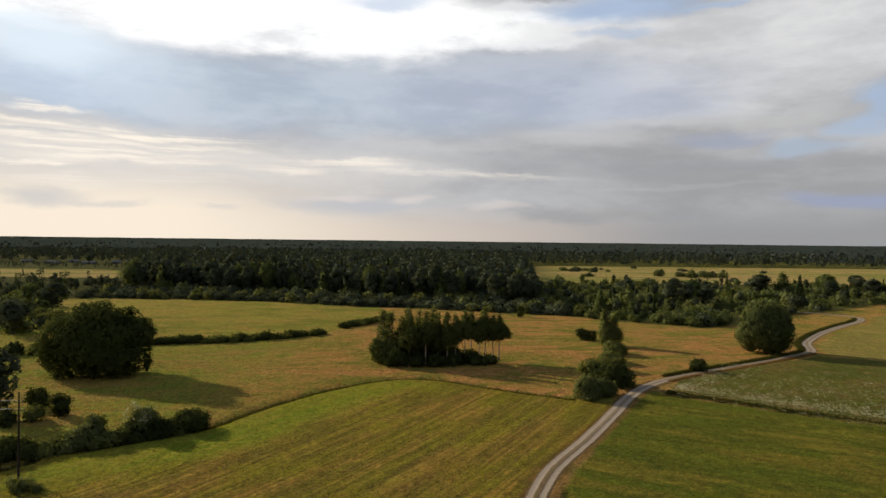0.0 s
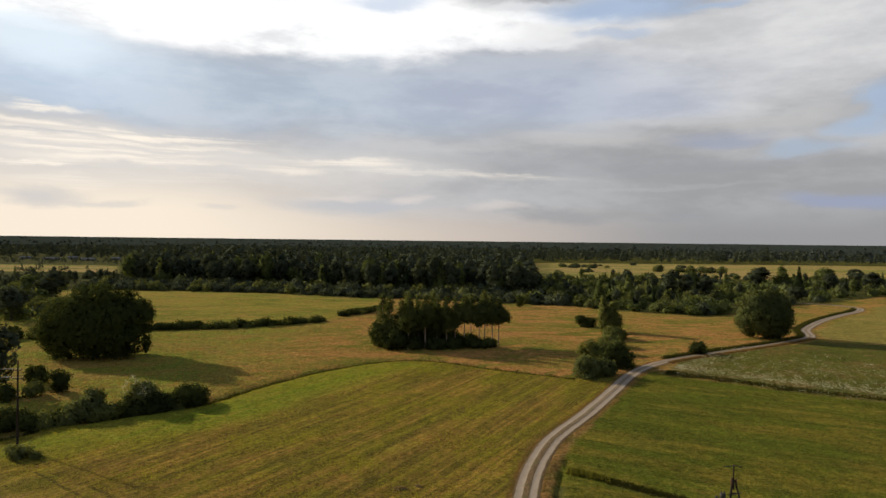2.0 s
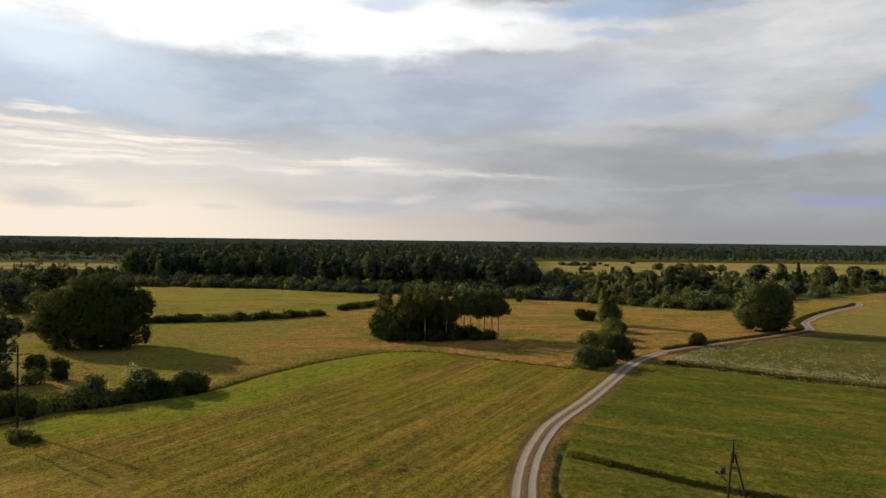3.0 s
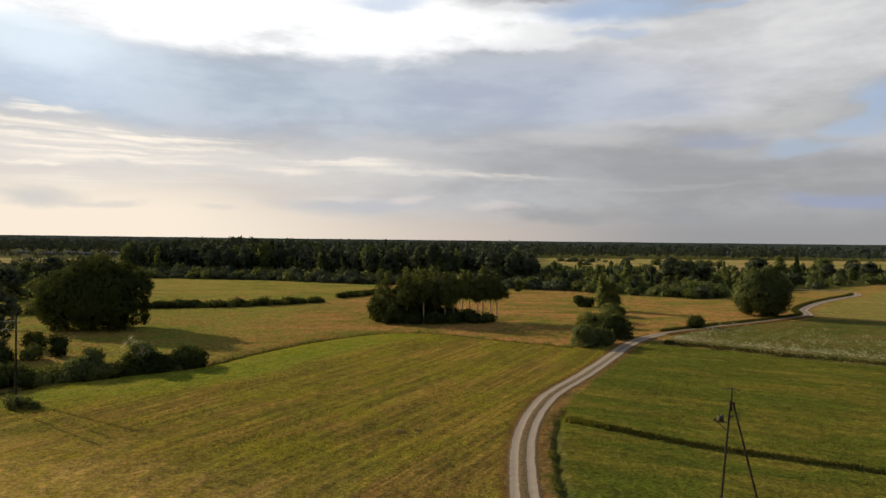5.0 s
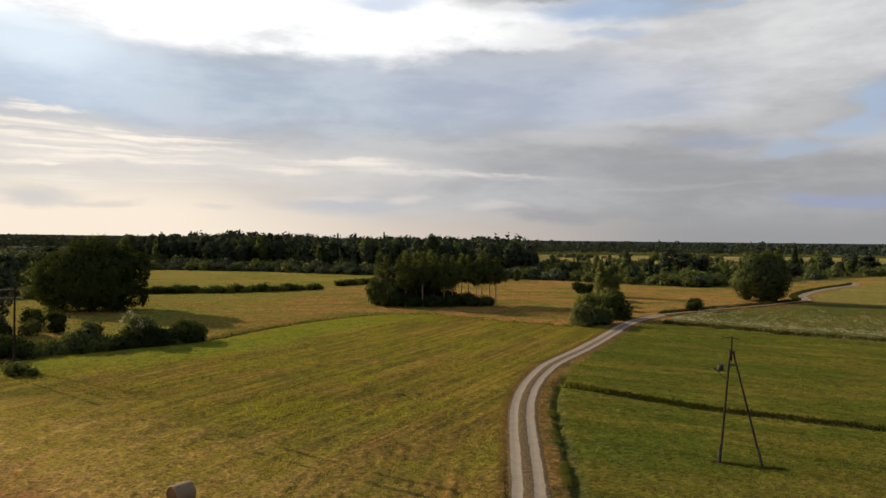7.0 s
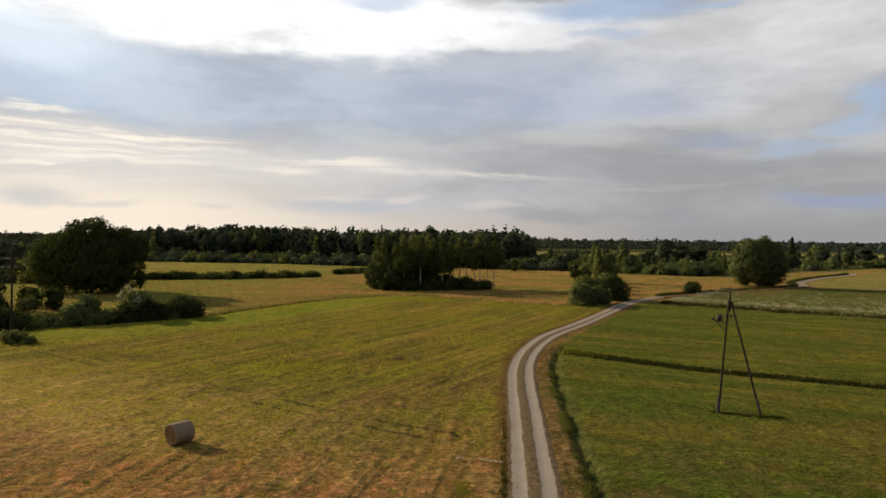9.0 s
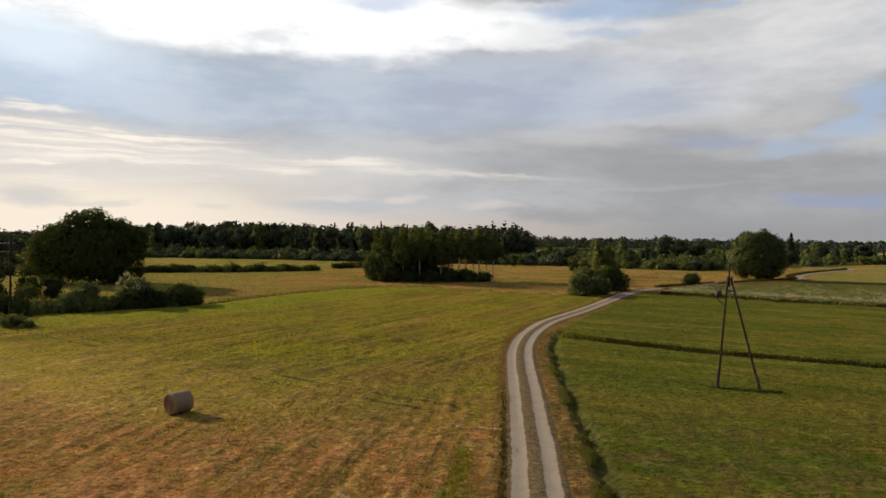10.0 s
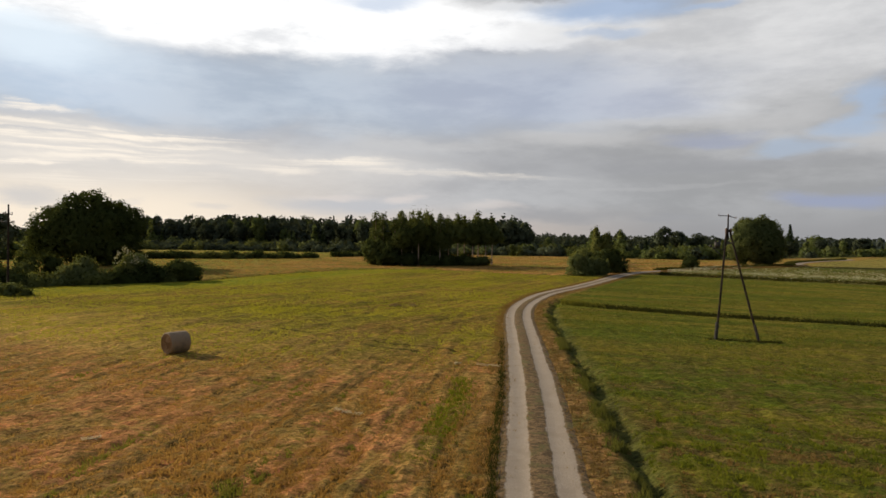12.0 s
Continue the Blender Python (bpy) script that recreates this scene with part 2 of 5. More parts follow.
CANOPY = canopy_material()
BLOSSOM = leaf_material("blossom", col(0.34, 0.33, 0.20), col(0.62, 0.60, 0.44), 0.2)
GRASS_TALL = leaf_material("grass_tall", col(0.075, 0.085, 0.020), col(0.17, 0.17, 0.05), 0.35)
GRASS_PASTURE = leaf_material("grass_pasture", col(0.085, 0.115, 0.014), col(0.20, 0.21, 0.034), 0.5)
GRASS_DARK = leaf_material("grass_dark", col(0.035, 0.040, 0.012), col(0.085, 0.085, 0.024), 0.25)
GRASS_VERGE = leaf_material("grass_verge", col(0.13, 0.085, 0.035), col(0.27, 0.175, 0.07), 0.3)
GRASS_DRY = leaf_material("grass_dry", col(0.24, 0.145, 0.052), col(0.42, 0.27, 0.108), 0.4)
GRASS_GREEN = leaf_material("grass_green", col(0.215, 0.225, 0.032), col(0.375, 0.350, 0.066), 0.5)
GRASS_TUFT = leaf_material("grass_tuft", col(0.12, 0.13, 0.026), col(0.25, 0.24, 0.06), 0.4)
HAY = leaf_material("hay", col(0.26, 0.185, 0.08), col(0.46, 0.35, 0.17), 0.25)
STRAW = leaf_material("straw", col(0.50, 0.42, 0.28), col(0.80, 0.70, 0.52), 0.2)


def bark_material(name, a, b):
    m, nt = material(name)
    co = nt.nodes.new("ShaderNodeTexCoord").outputs["Object"]
    n = n_noise(nt, n_map(nt, co, (5, 5, 1.2)), 2.0, 6.0, 0.65)
    surface(nt, n_mix(nt, n_step(nt, n, 0.35, 0.65), a, b), 0.9, n, 0.6, 0.03, spec=0.08)
    return m


BARK = bark_material("bark", col(0.05, 0.04, 0.03), col(0.13, 0.105, 0.08))
BARK_PALE = bark_material("bark_pale", col(0.22, 0.16, 0.11), col(0.48, 0.37, 0.27))
POLE_WOOD = bark_material("pole_wood", col(0.020, 0.015, 0.011), col(0.055, 0.042, 0.031))
CONCRETE = bark_material("concrete", col(0.03, 0.027, 0.024), col(0.08, 0.072, 0.064))


def steel_material():
    m, nt = material("galvanised_steel")
    co = nt.nodes.new("ShaderNodeTexCoord").outputs["Object"]
    n = n_noise(nt, co, 14.0, 5.0)
    surface(nt, n_mix(nt, n, col(0.03, 0.027, 0.024), col(0.09, 0.083, 0.075)), 0.55, n, 0.2, 0.01, 0.25, 0.2)
    return m


STEEL = steel_material()


def wire_material():
    m, nt = material("aluminium_wire")
    co = nt.nodes.new("ShaderNodeTexCoord").outputs["Object"]
    surface(nt, n_mix(nt, n_noise(nt, co, 3.0), col(0.35, 0.35, 0.36), col(0.55, 0.55, 0.56)), 0.45, metal=0.6, spec=0.4)
    return m


WIRE = wire_material()


def porcelain_material():
    m, nt = material("porcelain")
    co = nt.nodes.new("ShaderNodeTexCoord").outputs["Object"]
    surface(nt, n_mix(nt, n_noise(nt, co, 9.0), col(0.10, 0.05, 0.03), col(0.20, 0.12, 0.09)), 0.25, spec=0.5)
    return m


PORCELAIN = porcelain_material()


def bale_materials():
    m, nt = material("bale_side")
    co = nt.nodes.new("ShaderNodeTexCoord").outputs["Object"]
    n = n_noise(nt, n_map(nt, co, (40, 6, 6)), 1.0, 6.0, 0.7)
    n2 = n_noise(nt, co, 2.5, 3.0)
    c = n_mix(nt, n, col(0.19, 0.130, 0.075), col(0.37, 0.270, 0.165))
    surface(nt, n_mix(nt, n_step(nt, n2, 0.45, 0.7), c, col(0.20, 0.155, 0.105)), 0.8, n, 0.7, 0.03)
    m2, nt = material("bale_end")
    co = nt.nodes.new("ShaderNodeTexCoord").outputs["Object"]
    n = n_noise(nt, co, 24.0, 6.0, 0.7)
    surface(nt, n_mix(nt, n, col(0.10, 0.05, 0.02), col(0.26, 0.145, 0.06)), 0.9, n, 0.8, 0.04)
    return m, m2


BALE_SIDE, BALE_END = bale_materials()


def ground_material():
    m, nt = material("meadow_ground")
    pos = nt.nodes.new("ShaderNodeNewGeometry").outputs["Position"]
    edge = n_math(nt, "SUBTRACT", n_noise(nt, pos, 0.22, 5.0, 0.65), 0.5)   # ragged borders between the fields
    big = n_noise(nt, pos, 0.035, 4.0, 0.6, 0.4)
    med = n_noise(nt, pos, 0.16, 5.0, 0.62, 0.3)
    small = n_noise(nt, pos, 1.3, 6.0, 0.7)
    fine = n_noise(nt, pos, 7.0, 4.0, 0.7)
    mott_n = n_noise(nt, pos, 0.55, 6.0, 0.7, 0.3)
    # mowing swaths run along two directions
    rows_l = n_noise(nt, n_map(nt, n_map(nt, pos, rot=(0, 0, radians(-62))), (0.035, 0.62, 0.3)), 1.0, 4.0, 0.6, 0.25)
    rows_r = n_noise(nt, n_map(nt, n_map(nt, pos, rot=(0, 0, radians(27))), (0.05, 0.55, 0.3)), 1.0, 4.0, 0.6, 0.3)
    rows_n = n_noise(nt, n_map(nt, n_map(nt, pos, rot=(0, 0, radians(-79))), (0.06, 0.85, 0.3)), 1.0, 4.0, 0.6, 0.3)
    flat_n = n_noise(nt, n_map(nt, n_map(nt, pos, rot=(0, 0, radians(-12))), (0.05, 0.13, 0.3)), 1.0, 6.0, 0.65, 0.9)
    lines = n_noise(nt, n_map(nt, n_map(nt, pos, rot=(0, 0, radians(-62))), (0.02, 1.0, 0.3)), 1.0, 4.0, 0.6, 0.6)

    thin = n_noise(nt, n_map(nt, n_map(nt, pos, rot=(0, 0, radians(-62))), (0.03, 2.3, 0.3)), 1.0, 3.0, 0.6, 0.5)

    def zone(name, width=0.6, rag=3.0):
        return n_step(nt, n_math(nt, "ADD", n_attr(nt, name), n_math(nt, "MULTIPLY", edge, rag)), -width, width)

    def tones(a, b, cc, big_n, med_n):
        t = n_mix(nt, n_step(nt, med_n, 0.40, 0.60), a, b)
        return n_mix(nt, n_step(nt, big_n, 0.46, 0.60), t, cc)

    # dry uncut meadow
    c = tones(col(0.33, 0.222, 0.054), col(0.46, 0.236, 0.080), col(0.190, 0.196, 0.030), flat_n, n_math(nt, "ADD", n_noise(nt, n_map(nt, pos, (0.5, 1.3, 1.0)), 0.05, 6.0, 0.68, 0.6), 0.02))
    c = n_mix(nt, n_step(nt, med, 0.53, 0.66, 0.0, 0.75), c, col(0.165, 0.180, 0.032))
    c = n_mix(nt, n_math(nt, "MULTIPLY", n_step(nt, n_math(nt, "ADD", n_attr(nt, "east"), n_math(nt, "MULTIPLY", edge, 60.0)), -22.0, -52.0), 0.9), c, tones(col(0.235, 0.255, 0.034), col(0.190, 0.245, 0.027), col(0.33, 0.235, 0.062), flat_n, med))
    # green back field
    g1 = tones(col(0.312, 0.283, 0.050), col(0.186, 0.216, 0.030), col(0.357, 0.261, 0.063), flat_n, big)
    c = n_mix(nt, zone("z_back"), c, g1)
    # mown field on the left of the lane
    pa = n_noise(nt, n_map(nt, n_map(nt, pos, rot=(0, 0, radians(-58))), (0.04, 0.17, 0.3)), 1.0, 7.0, 0.68, 0.6)
    g2 = n_mix(nt, n_step(nt, pa, 0.42, 0.58), col(0.215, 0.195, 0.022), col(0.320, 0.205, 0.046))
    g2 = n_mix(nt, n_step(nt, med, 0.50, 0.62, 0.0, 0.45), g2, col(0.240, 0.232, 0.024))
    g2 = n_mix(nt, 1.0, g2, n_mix(nt, n_step(nt, rows_l, 0.40, 0.60), col(0.70, 0.69, 0.68), col(1.18, 1.15, 1.08)), "MULTIPLY")
    g2 = n_mix(nt, n_step(nt, lines, 0.54, 0.60, 0.0, 0.6), g2, col(0.125, 0.088, 0.026))
    g2 = n_mix(nt, n_step(nt, thin, 0.51, 0.58, 0.0, 0.6), g2, col(0.105, 0.085, 0.020))
    g2 = n_mix(nt, n_math(nt, "MULTIPLY", n_step(nt, n_math(nt, "ADD", n_attr(nt, "z_stubble"), n_math(nt, "MULTIPLY", edge, 18.0)), -24.0, -4.0), n_step(nt, n_attr(nt, "east"), 2.0, -26.0, 0.25, 0.95)), g2, tones(col(0.49, 0.335, 0.094), col(0.41, 0.298, 0.064), col(0.52, 0.325, 0.108), rows_n, med))
    c = n_mix(nt, zone("z_left", 0.4, 1.2), c, g2)
    c = n_mix(nt, n_math(nt, "MULTIPLY", zone("z_lush", 3.5, 5.0), 0.85), c, tones(col(0.225, 0.275, 0.022), col(0.265, 0.268, 0.032), col(0.170, 0.265, 0.016), rows_l, med))
    # mown field on the right of the lane
    pb = n_noise(nt, n_map(nt, n_map(nt, pos, rot=(0, 0, radians(27))), (0.05, 0.15, 0.3)), 1.0, 7.0, 0.68, 0.5)
    g3 = n_mix(nt, n_step(nt, pb, 0.44, 0.58), col(0.092, 0.128, 0.009), col(0.180, 0.165, 0.020))
    g3 = n_mix(nt, n_step(nt, small, 0.55, 0.68, 0.0, 0.55), g3, col(0.205, 0.145, 0.042))
    g3 = n_mix(nt, 1.0, g3, n_mix(nt, n_step(nt, rows_r, 0.40, 0.60), col(0.82, 0.82, 0.82), col(1.12, 1.10, 1.06)), "MULTIPLY")
    yy = nt.nodes.new("ShaderNodeSeparateXYZ")
    put(nt, yy.inputs[0], pos)
    g3 = n_mix(nt, n_math(nt, "MULTIPLY", n_step(nt, yy.outputs[1], 60.0, 28.0), n_step(nt, mott_n, 0.44, 0.60, 0.0, 0.75)), g3, col(0.150, 0.104, 0.034))
    c = n_mix(nt, zone("z_right", 0.4, 1.2), c, g3)
    # flowering meadow
    g4 = tones(col(0.082, 0.106, 0.018), col(0.120, 0.128, 0.025), col(0.150, 0.122, 0.034), med, big)
    c = n_mix(nt, zone("z_flower", 0.4, 1.2), c, g4)
    # pale strip of cow parsley along its edge
    c = n_mix(nt, n_math(nt, "MULTIPLY", zone("z_parsley", 1.5, 4.0), n_step(nt, small, 0.48, 0.64, 0.0, 0.6)), c, col(0.359, 0.306, 0.173))
    # cut cornland behind the bend
    g5 = tones(col(0.279, 0.233, 0.064), col(0.346, 0.266, 0.080), col(0.226, 0.219, 0.051), rows_r, big)
    c = n_mix(nt, zone("z_corn", 0.6, 1.5), c, g5)
    # stubble, nearest
    g6 = tones(col(0.47, 0.232, 0.084), col(0.53, 0.248, 0.096), col(0.40, 0.262, 0.070), rows_n, med)
    g6 = n_mix(nt, n_step(nt, n_noise(nt, pos, 0.33, 5.0, 0.7, 0.5), 0.46, 0.58, 0.0, 0.65), g6, col(0.345, 0.262, 0.066))
    g6 = n_mix(nt, n_step(nt, small, 0.53, 0.66, 0.0, 0.75), g6, col(0.19, 0.115, 0.050))
    g6 = n_mix(nt, n_step(nt, rows_n, 0.53, 0.59, 0.0, 0.7), g6, col(0.185, 0.105, 0.045))
    c = n_mix(nt, zone("z_stubble", 4.0, 9.0), c, g6)
    # golden fields far off
    c = n_mix(nt, zone("z_gold", 6.0, 30.0), c, tones(col(0.36, 0.285, 0.11), col(0.42, 0.300, 0.13), col(0.205, 0.225, 0.055), n_noise(nt, n_map(nt, pos, (0.2, 1, 1)), 0.03, 4.0), big))
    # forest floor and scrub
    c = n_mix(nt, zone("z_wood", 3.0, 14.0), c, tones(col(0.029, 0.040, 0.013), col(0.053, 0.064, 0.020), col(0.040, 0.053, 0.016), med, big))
    # brown verge by the lane; tall green ditch grass, darkened for the ditch shadow
    c = n_mix(nt, n_math(nt, "MULTIPLY", zone("z_verge", 0.5, 1.2), 0.85), c, tones(col(0.27, 0.158, 0.060), col(0.34, 0.20, 0.076), col(0.165, 0.140, 0.042), med, small))
    c = n_mix(nt, n_math(nt, "MULTIPLY", zone("z_ditch", 0.5, 1.0), 0.8), c, tones(col(0.067, 0.082, 0.021), col(0.113, 0.120, 0.029), col(0.093, 0.106, 0.027), med, small))
    # bleached and trampled patches, then mottling
    patch = n_noise(nt, n_map(nt, pos, (1.0, 0.6, 1.0)), 0.3, 9.0, 0.75, 0.2)
    c = n_mix(nt, n_step(nt, patch, 0.52, 0.60, 0.0, 0.3), c, n_mix(nt, 1.0, c, col(1.2, 0.94, 0.9), "MULTIPLY"))
    c = n_mix(nt, n_step(nt, patch, 0.47, 0.38, 0.0, 0.35), c, n_mix(nt, 1.0, c, col(0.70, 0.82, 0.7), "MULTIPLY"))
    mott = n_noise(nt, n_map(nt, pos, (1.0, 0.7, 1.0)), 0.8, 7.0, 0.75)
    c = n_mix(nt, 1.0, c, n_mix(nt, n_step(nt, mott, 0.32, 0.68), col(0.72, 0.72, 0.72), col(1.28, 1.26, 1.2)), "MULTIPLY")
    # tan flecks and dark clumps at the scale of a footstep
    fleck = n_noise(nt, n_map(nt, pos, (1.0, 0.75, 1.0)), 1.9, 6.0, 0.72, 0.4)
    c = n_mix(nt, n_step(nt, fleck, 0.54, 0.64, 0.0, 0.45), c, n_mix(nt, 1.0, c, col(1.55, 1.18, 1.3), "MULTIPLY"))
    c = n_mix(nt, n_step(nt, fleck, 0.47, 0.38, 0.0, 0.55), c, n_mix(nt, 1.0, c, col(0.55, 0.62, 0.5), "MULTIPLY"))
    c = n_mix(nt, 1.0, c, col(1.04, 1.02, 1.06), "MULTIPLY")
    # wheel ruts across the mown field
    c = n_mix(nt, n_math(nt, "MULTIPLY", zone("z_rut", 0.12, 0.5), n_step(nt, med, 0.44, 0.56, 0.05, 0.85)), c, col(0.075, 0.062, 0.018))
    # grain of the grass
    c = n_mix(nt, 1.0, c, n_mix(nt, n_step(nt, fine, 0.25, 0.75), col(0.66, 0.66, 0.66), col(1.22, 1.22, 1.22)), "MULTIPLY")
    c = n_mix(nt, 1.0, c, n_mix(nt, n_step(nt, small, 0.3, 0.7), col(0.8, 0.8, 0.8), col(1.16, 1.14, 1.1)), "MULTIPLY")
    c = n_mix(nt, 1.0, c, col(0.003, 0.003, 0.010), "ADD")
    # low spots between tufts darkened in the colour, as their small shadows
    tuft = n_noise(nt, n_map(nt, pos, (1.0, 1.25, 1.0)), 2.6, 5.0, 0.6, 0.25)
    c = n_mix(nt, 1.0, c, n_mix(nt, n_step(nt, tuft, 0.36, 0.60), col(0.58, 0.60, 0.56), col(1.14, 1.13, 1.12)), "MULTIPLY")
    h = n_math(nt, "ADD", n_math(nt, "ADD", n_math(nt, "MULTIPLY", n_math(nt, "ADD", small, n_math(nt, "MULTIPLY", tuft, 1.2)), 0.8), n_math(nt, "MULTIPLY", mott, 1.2)), n_math(nt, "MULTIPLY", fine, 0.3))
    p = surface(nt, c, 0.95, h, 1.0, 0.36, spec=0.008)
    # fuzz of blades: paler when looked along
    p.inputs["Sheen Weight"].default_value, p.inputs["Sheen Roughness"].default_value = 0.14, 0.3
    put(nt, p.inputs["Sheen Tint"], col(0.70, 0.64, 0.06))
    return m


GROUND = ground_material()


def lane_material():
    m, nt = material("gravel_lane")
    pos = nt.nodes.new("ShaderNodeNewGeometry").outputs["Position"]
    u = n_attr(nt, "across")  # metres from the lane's middle
    rag = n_math(nt, "SUBTRACT", n_noise(nt, pos, 2.6, 6.0, 0.7), 0.5)
    wob = n_math(nt, "SUBTRACT", n_noise(nt, pos, 0.25, 3.0), 0.5)
    au = n_math(nt, "ABSOLUTE", n_math(nt, "ADD", u, n_math(nt, "MULTIPLY", wob, 0.3)))
    d = n_math(nt, "ABSOLUTE", n_math(nt, "SUBTRACT", au, 0.74))
    track = n_step(nt, n_math(nt, "ADD", d, n_math(nt, "MULTIPLY", rag, 0.34)), 0.42, 0.33)
    fine = n_noise(nt, pos, 16.0, 5.0, 0.75)
    med = n_noise(nt, pos, 0.9, 5.0, 0.65)
    sand = n_mix(nt, n_step(nt, fine, 0.3, 0.7), col(0.29, 0.238, 0.182), col(0.43, 0.358, 0.28))
    sand = n_mix(nt, n_step(nt, med, 0.45, 0.7), sand, col(0.32, 0.26, 0.195))
    verge = n_mix(nt, n_step(nt, n_noise(nt, pos, 4.5, 6.0, 0.8), 0.40, 0.62), col(0.085, 0.058, 0.030), col(0.25, 0.165, 0.085))
    verge = n_mix(nt, n_step(nt, med, 0.5, 0.66), verge, col(0.14, 0.12, 0.05))
    yy = nt.nodes.new("ShaderNodeSeparateXYZ")
    put(nt, yy.inputs[0], pos)
    worn = n_math(nt, "MULTIPLY", n_step(nt, yy.outputs[1], 75.0, 125.0, 0.0, 0.45), n_step(nt, au, 1.15, 0.95))
    verge = n_mix(nt, worn, verge, sand)
    grown = n_math(nt, "MULTIPLY", n_step(nt, yy.outputs[0], 40.0, 52.0, 0.0, 0.6), n_step(nt, yy.outputs[0], 99.0, 93.0))
    sand = n_mix(nt, grown, sand, verge)
    surface(nt, n_mix(nt, track, verge, sand), 0.95, n_math(nt, "ADD", fine, n_math(nt, "MULTIPLY", track, -0.6)), 0.6, 0.05, spec=0.1)
    return m


LANE = lane_material()

# ---------------------------------------------------------------- the lie of the land


def smooth(lo, hi, v):
    u = np.clip((v - lo) / (hi - lo), 0, 1)
    return u * u * (3 - 2 * u)


def curve_points(pts, step):
    """A smooth line through the points, as evenly spaced points."""
    p = np.array([pts[0], *pts, pts[-1]], float)
    res = []
    for i in range(1, len(p) - 2):
        n = max(2, int(np.hypot(*(p[i + 1] - p[i])) / step))
        t = np.linspace(0, 1, n, endpoint=False)[:, None]
        a, b, c2, d = p[i - 1], p[i], p[i + 1], p[i + 2]
        res.append(0.5 * (2 * b + (c2 - a) * t + (2 * a - 5 * b + 4 * c2 - d) * t ** 2 + (3 * b - a - 3 * c2 + d) * t ** 3))
    return np.vstack(res + [p[-1:]])


def line_distance(x, y, pts):
    """Distance of points to a line of points, with the sign of the side (left of it is positive)."""
    best, side = np.full(x.shape, 1e9), np.ones(x.shape)
    for (x0, y0), (x1, y1) in zip(pts[:-1], pts[1:]):
        dx, dy = x1 - x0, y1 - y0
        t = np.clip(((x - x0) * dx + (y - y0) * dy) / (dx * dx + dy * dy), 0, 1)
        d = np.hypot(x - x0 - t * dx, y - y0 - t * dy)
        near = d < best
        side = np.where(near, np.sign(dx * (y - y0) - dy * (x - x0)), side)
        best = np.where(near, d, best)
    return best, side


def inside(x, y, pts):
    """Signed distance to a closed outline, positive within."""
    ring = list(pts) + [pts[0]]
    d, _ = line_distance(x, y, ring)
    odd = np.zeros(x.shape, bool)
    for (x0, y0), (x1, y1) in zip(ring[:-1], ring[1:]):
        if y0 != y1:
            odd ^= ((y0 > y) != (y1 > y)) & (x < (x1 - x0) * (y - y0) / (y1 - y0) + x0)
    return np.where(odd, d, -d)


LANE_LINE = [(2.3, -40), (2.4, 0), (2.8, 10), (3.2, 18.8), (3.8, 24.2), (4.8, 32.5), (6.2, 46.5), (7.7, 61.8), (9.2, 71), (11.4, 79.3), (15, 88.6), (21.6, 100.4),
             (28.8, 114.3), (35.2, 127), (41.8, 136.7), (50.2, 144.6), (60.2, 151.6), (73, 160.3), (87.8, 171.1), (97.5, 180), (105, 196), (121.6, 218), (139, 236.9),
             (155, 253), (162, 266), (158, 278), (146, 288)]
DITCH_LINE = [(-120, 74), (-80, 80), (-55.4, 85.5), (-54, 91), (-48.9, 93.5), (-42.7, 98.6), (-35.7, 104.8), (-32, 113.1), (-26.6, 122.9), (-19.9, 132.1), (-9.5, 140.2),
              (-0.2, 139.7), (7.7, 134.4), (18, 128.4), (24.5, 125)]
BERM_LINE = [(14.8, 77.0), (17.7, 74.8), (20.7, 72.2), (24.5, 69.2), (28.5, 66.5), (33.4, 64), (40.2, 60.6), (52, 56), (75, 48), (110, 36)]
FLOWER_LINE = [(43, 130), (46, 127.6), (53, 122.9), (60.2, 117.1), (72, 110.1), (90, 100), (130, 80)]
SWATH_LINE = [(1.7, 35.0), (0.8, 28.7), (0.1, 25.0), (-0.5, 21.6)]
RUT_LINE = [(-49, 79), (-30.5, 64), (-20.5, 56.3), (-13, 51.2), (-5, 46.1), (0.5, 43)]
BACK_FIELD = [(-90, 180), (-58, 188), (-45, 197), (-36, 207), (-27, 232), (-20, 246), (-26, 285), (-70, 312), (-125, 318), (-172, 306), (-150, 262), (-118, 215)]
MID_HEDGE = [(-80, 178), (-58.8, 185.5), (-45.5, 194.2), (-37, 203)]
MID_HEDGE_2 = [(-33, 218), (-28, 226), (-20, 240)]
WOOD_EDGE_X = [-900, -300, -174, -125, -71, -33, -15, 26, 47, 64, 88, 142, 212, 330, 900]
WOOD_EDGE_Y = [250, 285, 312, 312, 304, 284, 285, 268, 260, 244, 227, 272, 326, 345, 380]

lane_pts = curve_points(LANE_LINE, 1.0)
lane_near = lane_pts[(lane_pts[:, 1] > -5) & (lane_pts[:, 1] < 85)][::3]
ditch_pts, berm_pts, flower_pts = curve_points(DITCH_LINE, 3), curve_points(BERM_LINE, 3), curve_points(FLOWER_LINE, 4)


def leaf_mesh(name, vf, leaf):
    """A mesh of leaves, shaded as one rounded mass where normals are given."""
    me = mesh_np(name, vf[0], vf[1], (leaf,))
    if len(vf) > 2:
        at = me.attributes.new("custom_normal", "FLOAT_VECTOR", "POINT")
        at.data.foreach_set("vector", np.asarray(vf[2], np.float32).ravel())
    return me


def far_land(x, y):
    """The broad lie of the land, without ditches and banks."""
    return 1.6 * smooth(40, 180, y) + 14.0 * smooth(2000, 4900, np.hypot(x, y))


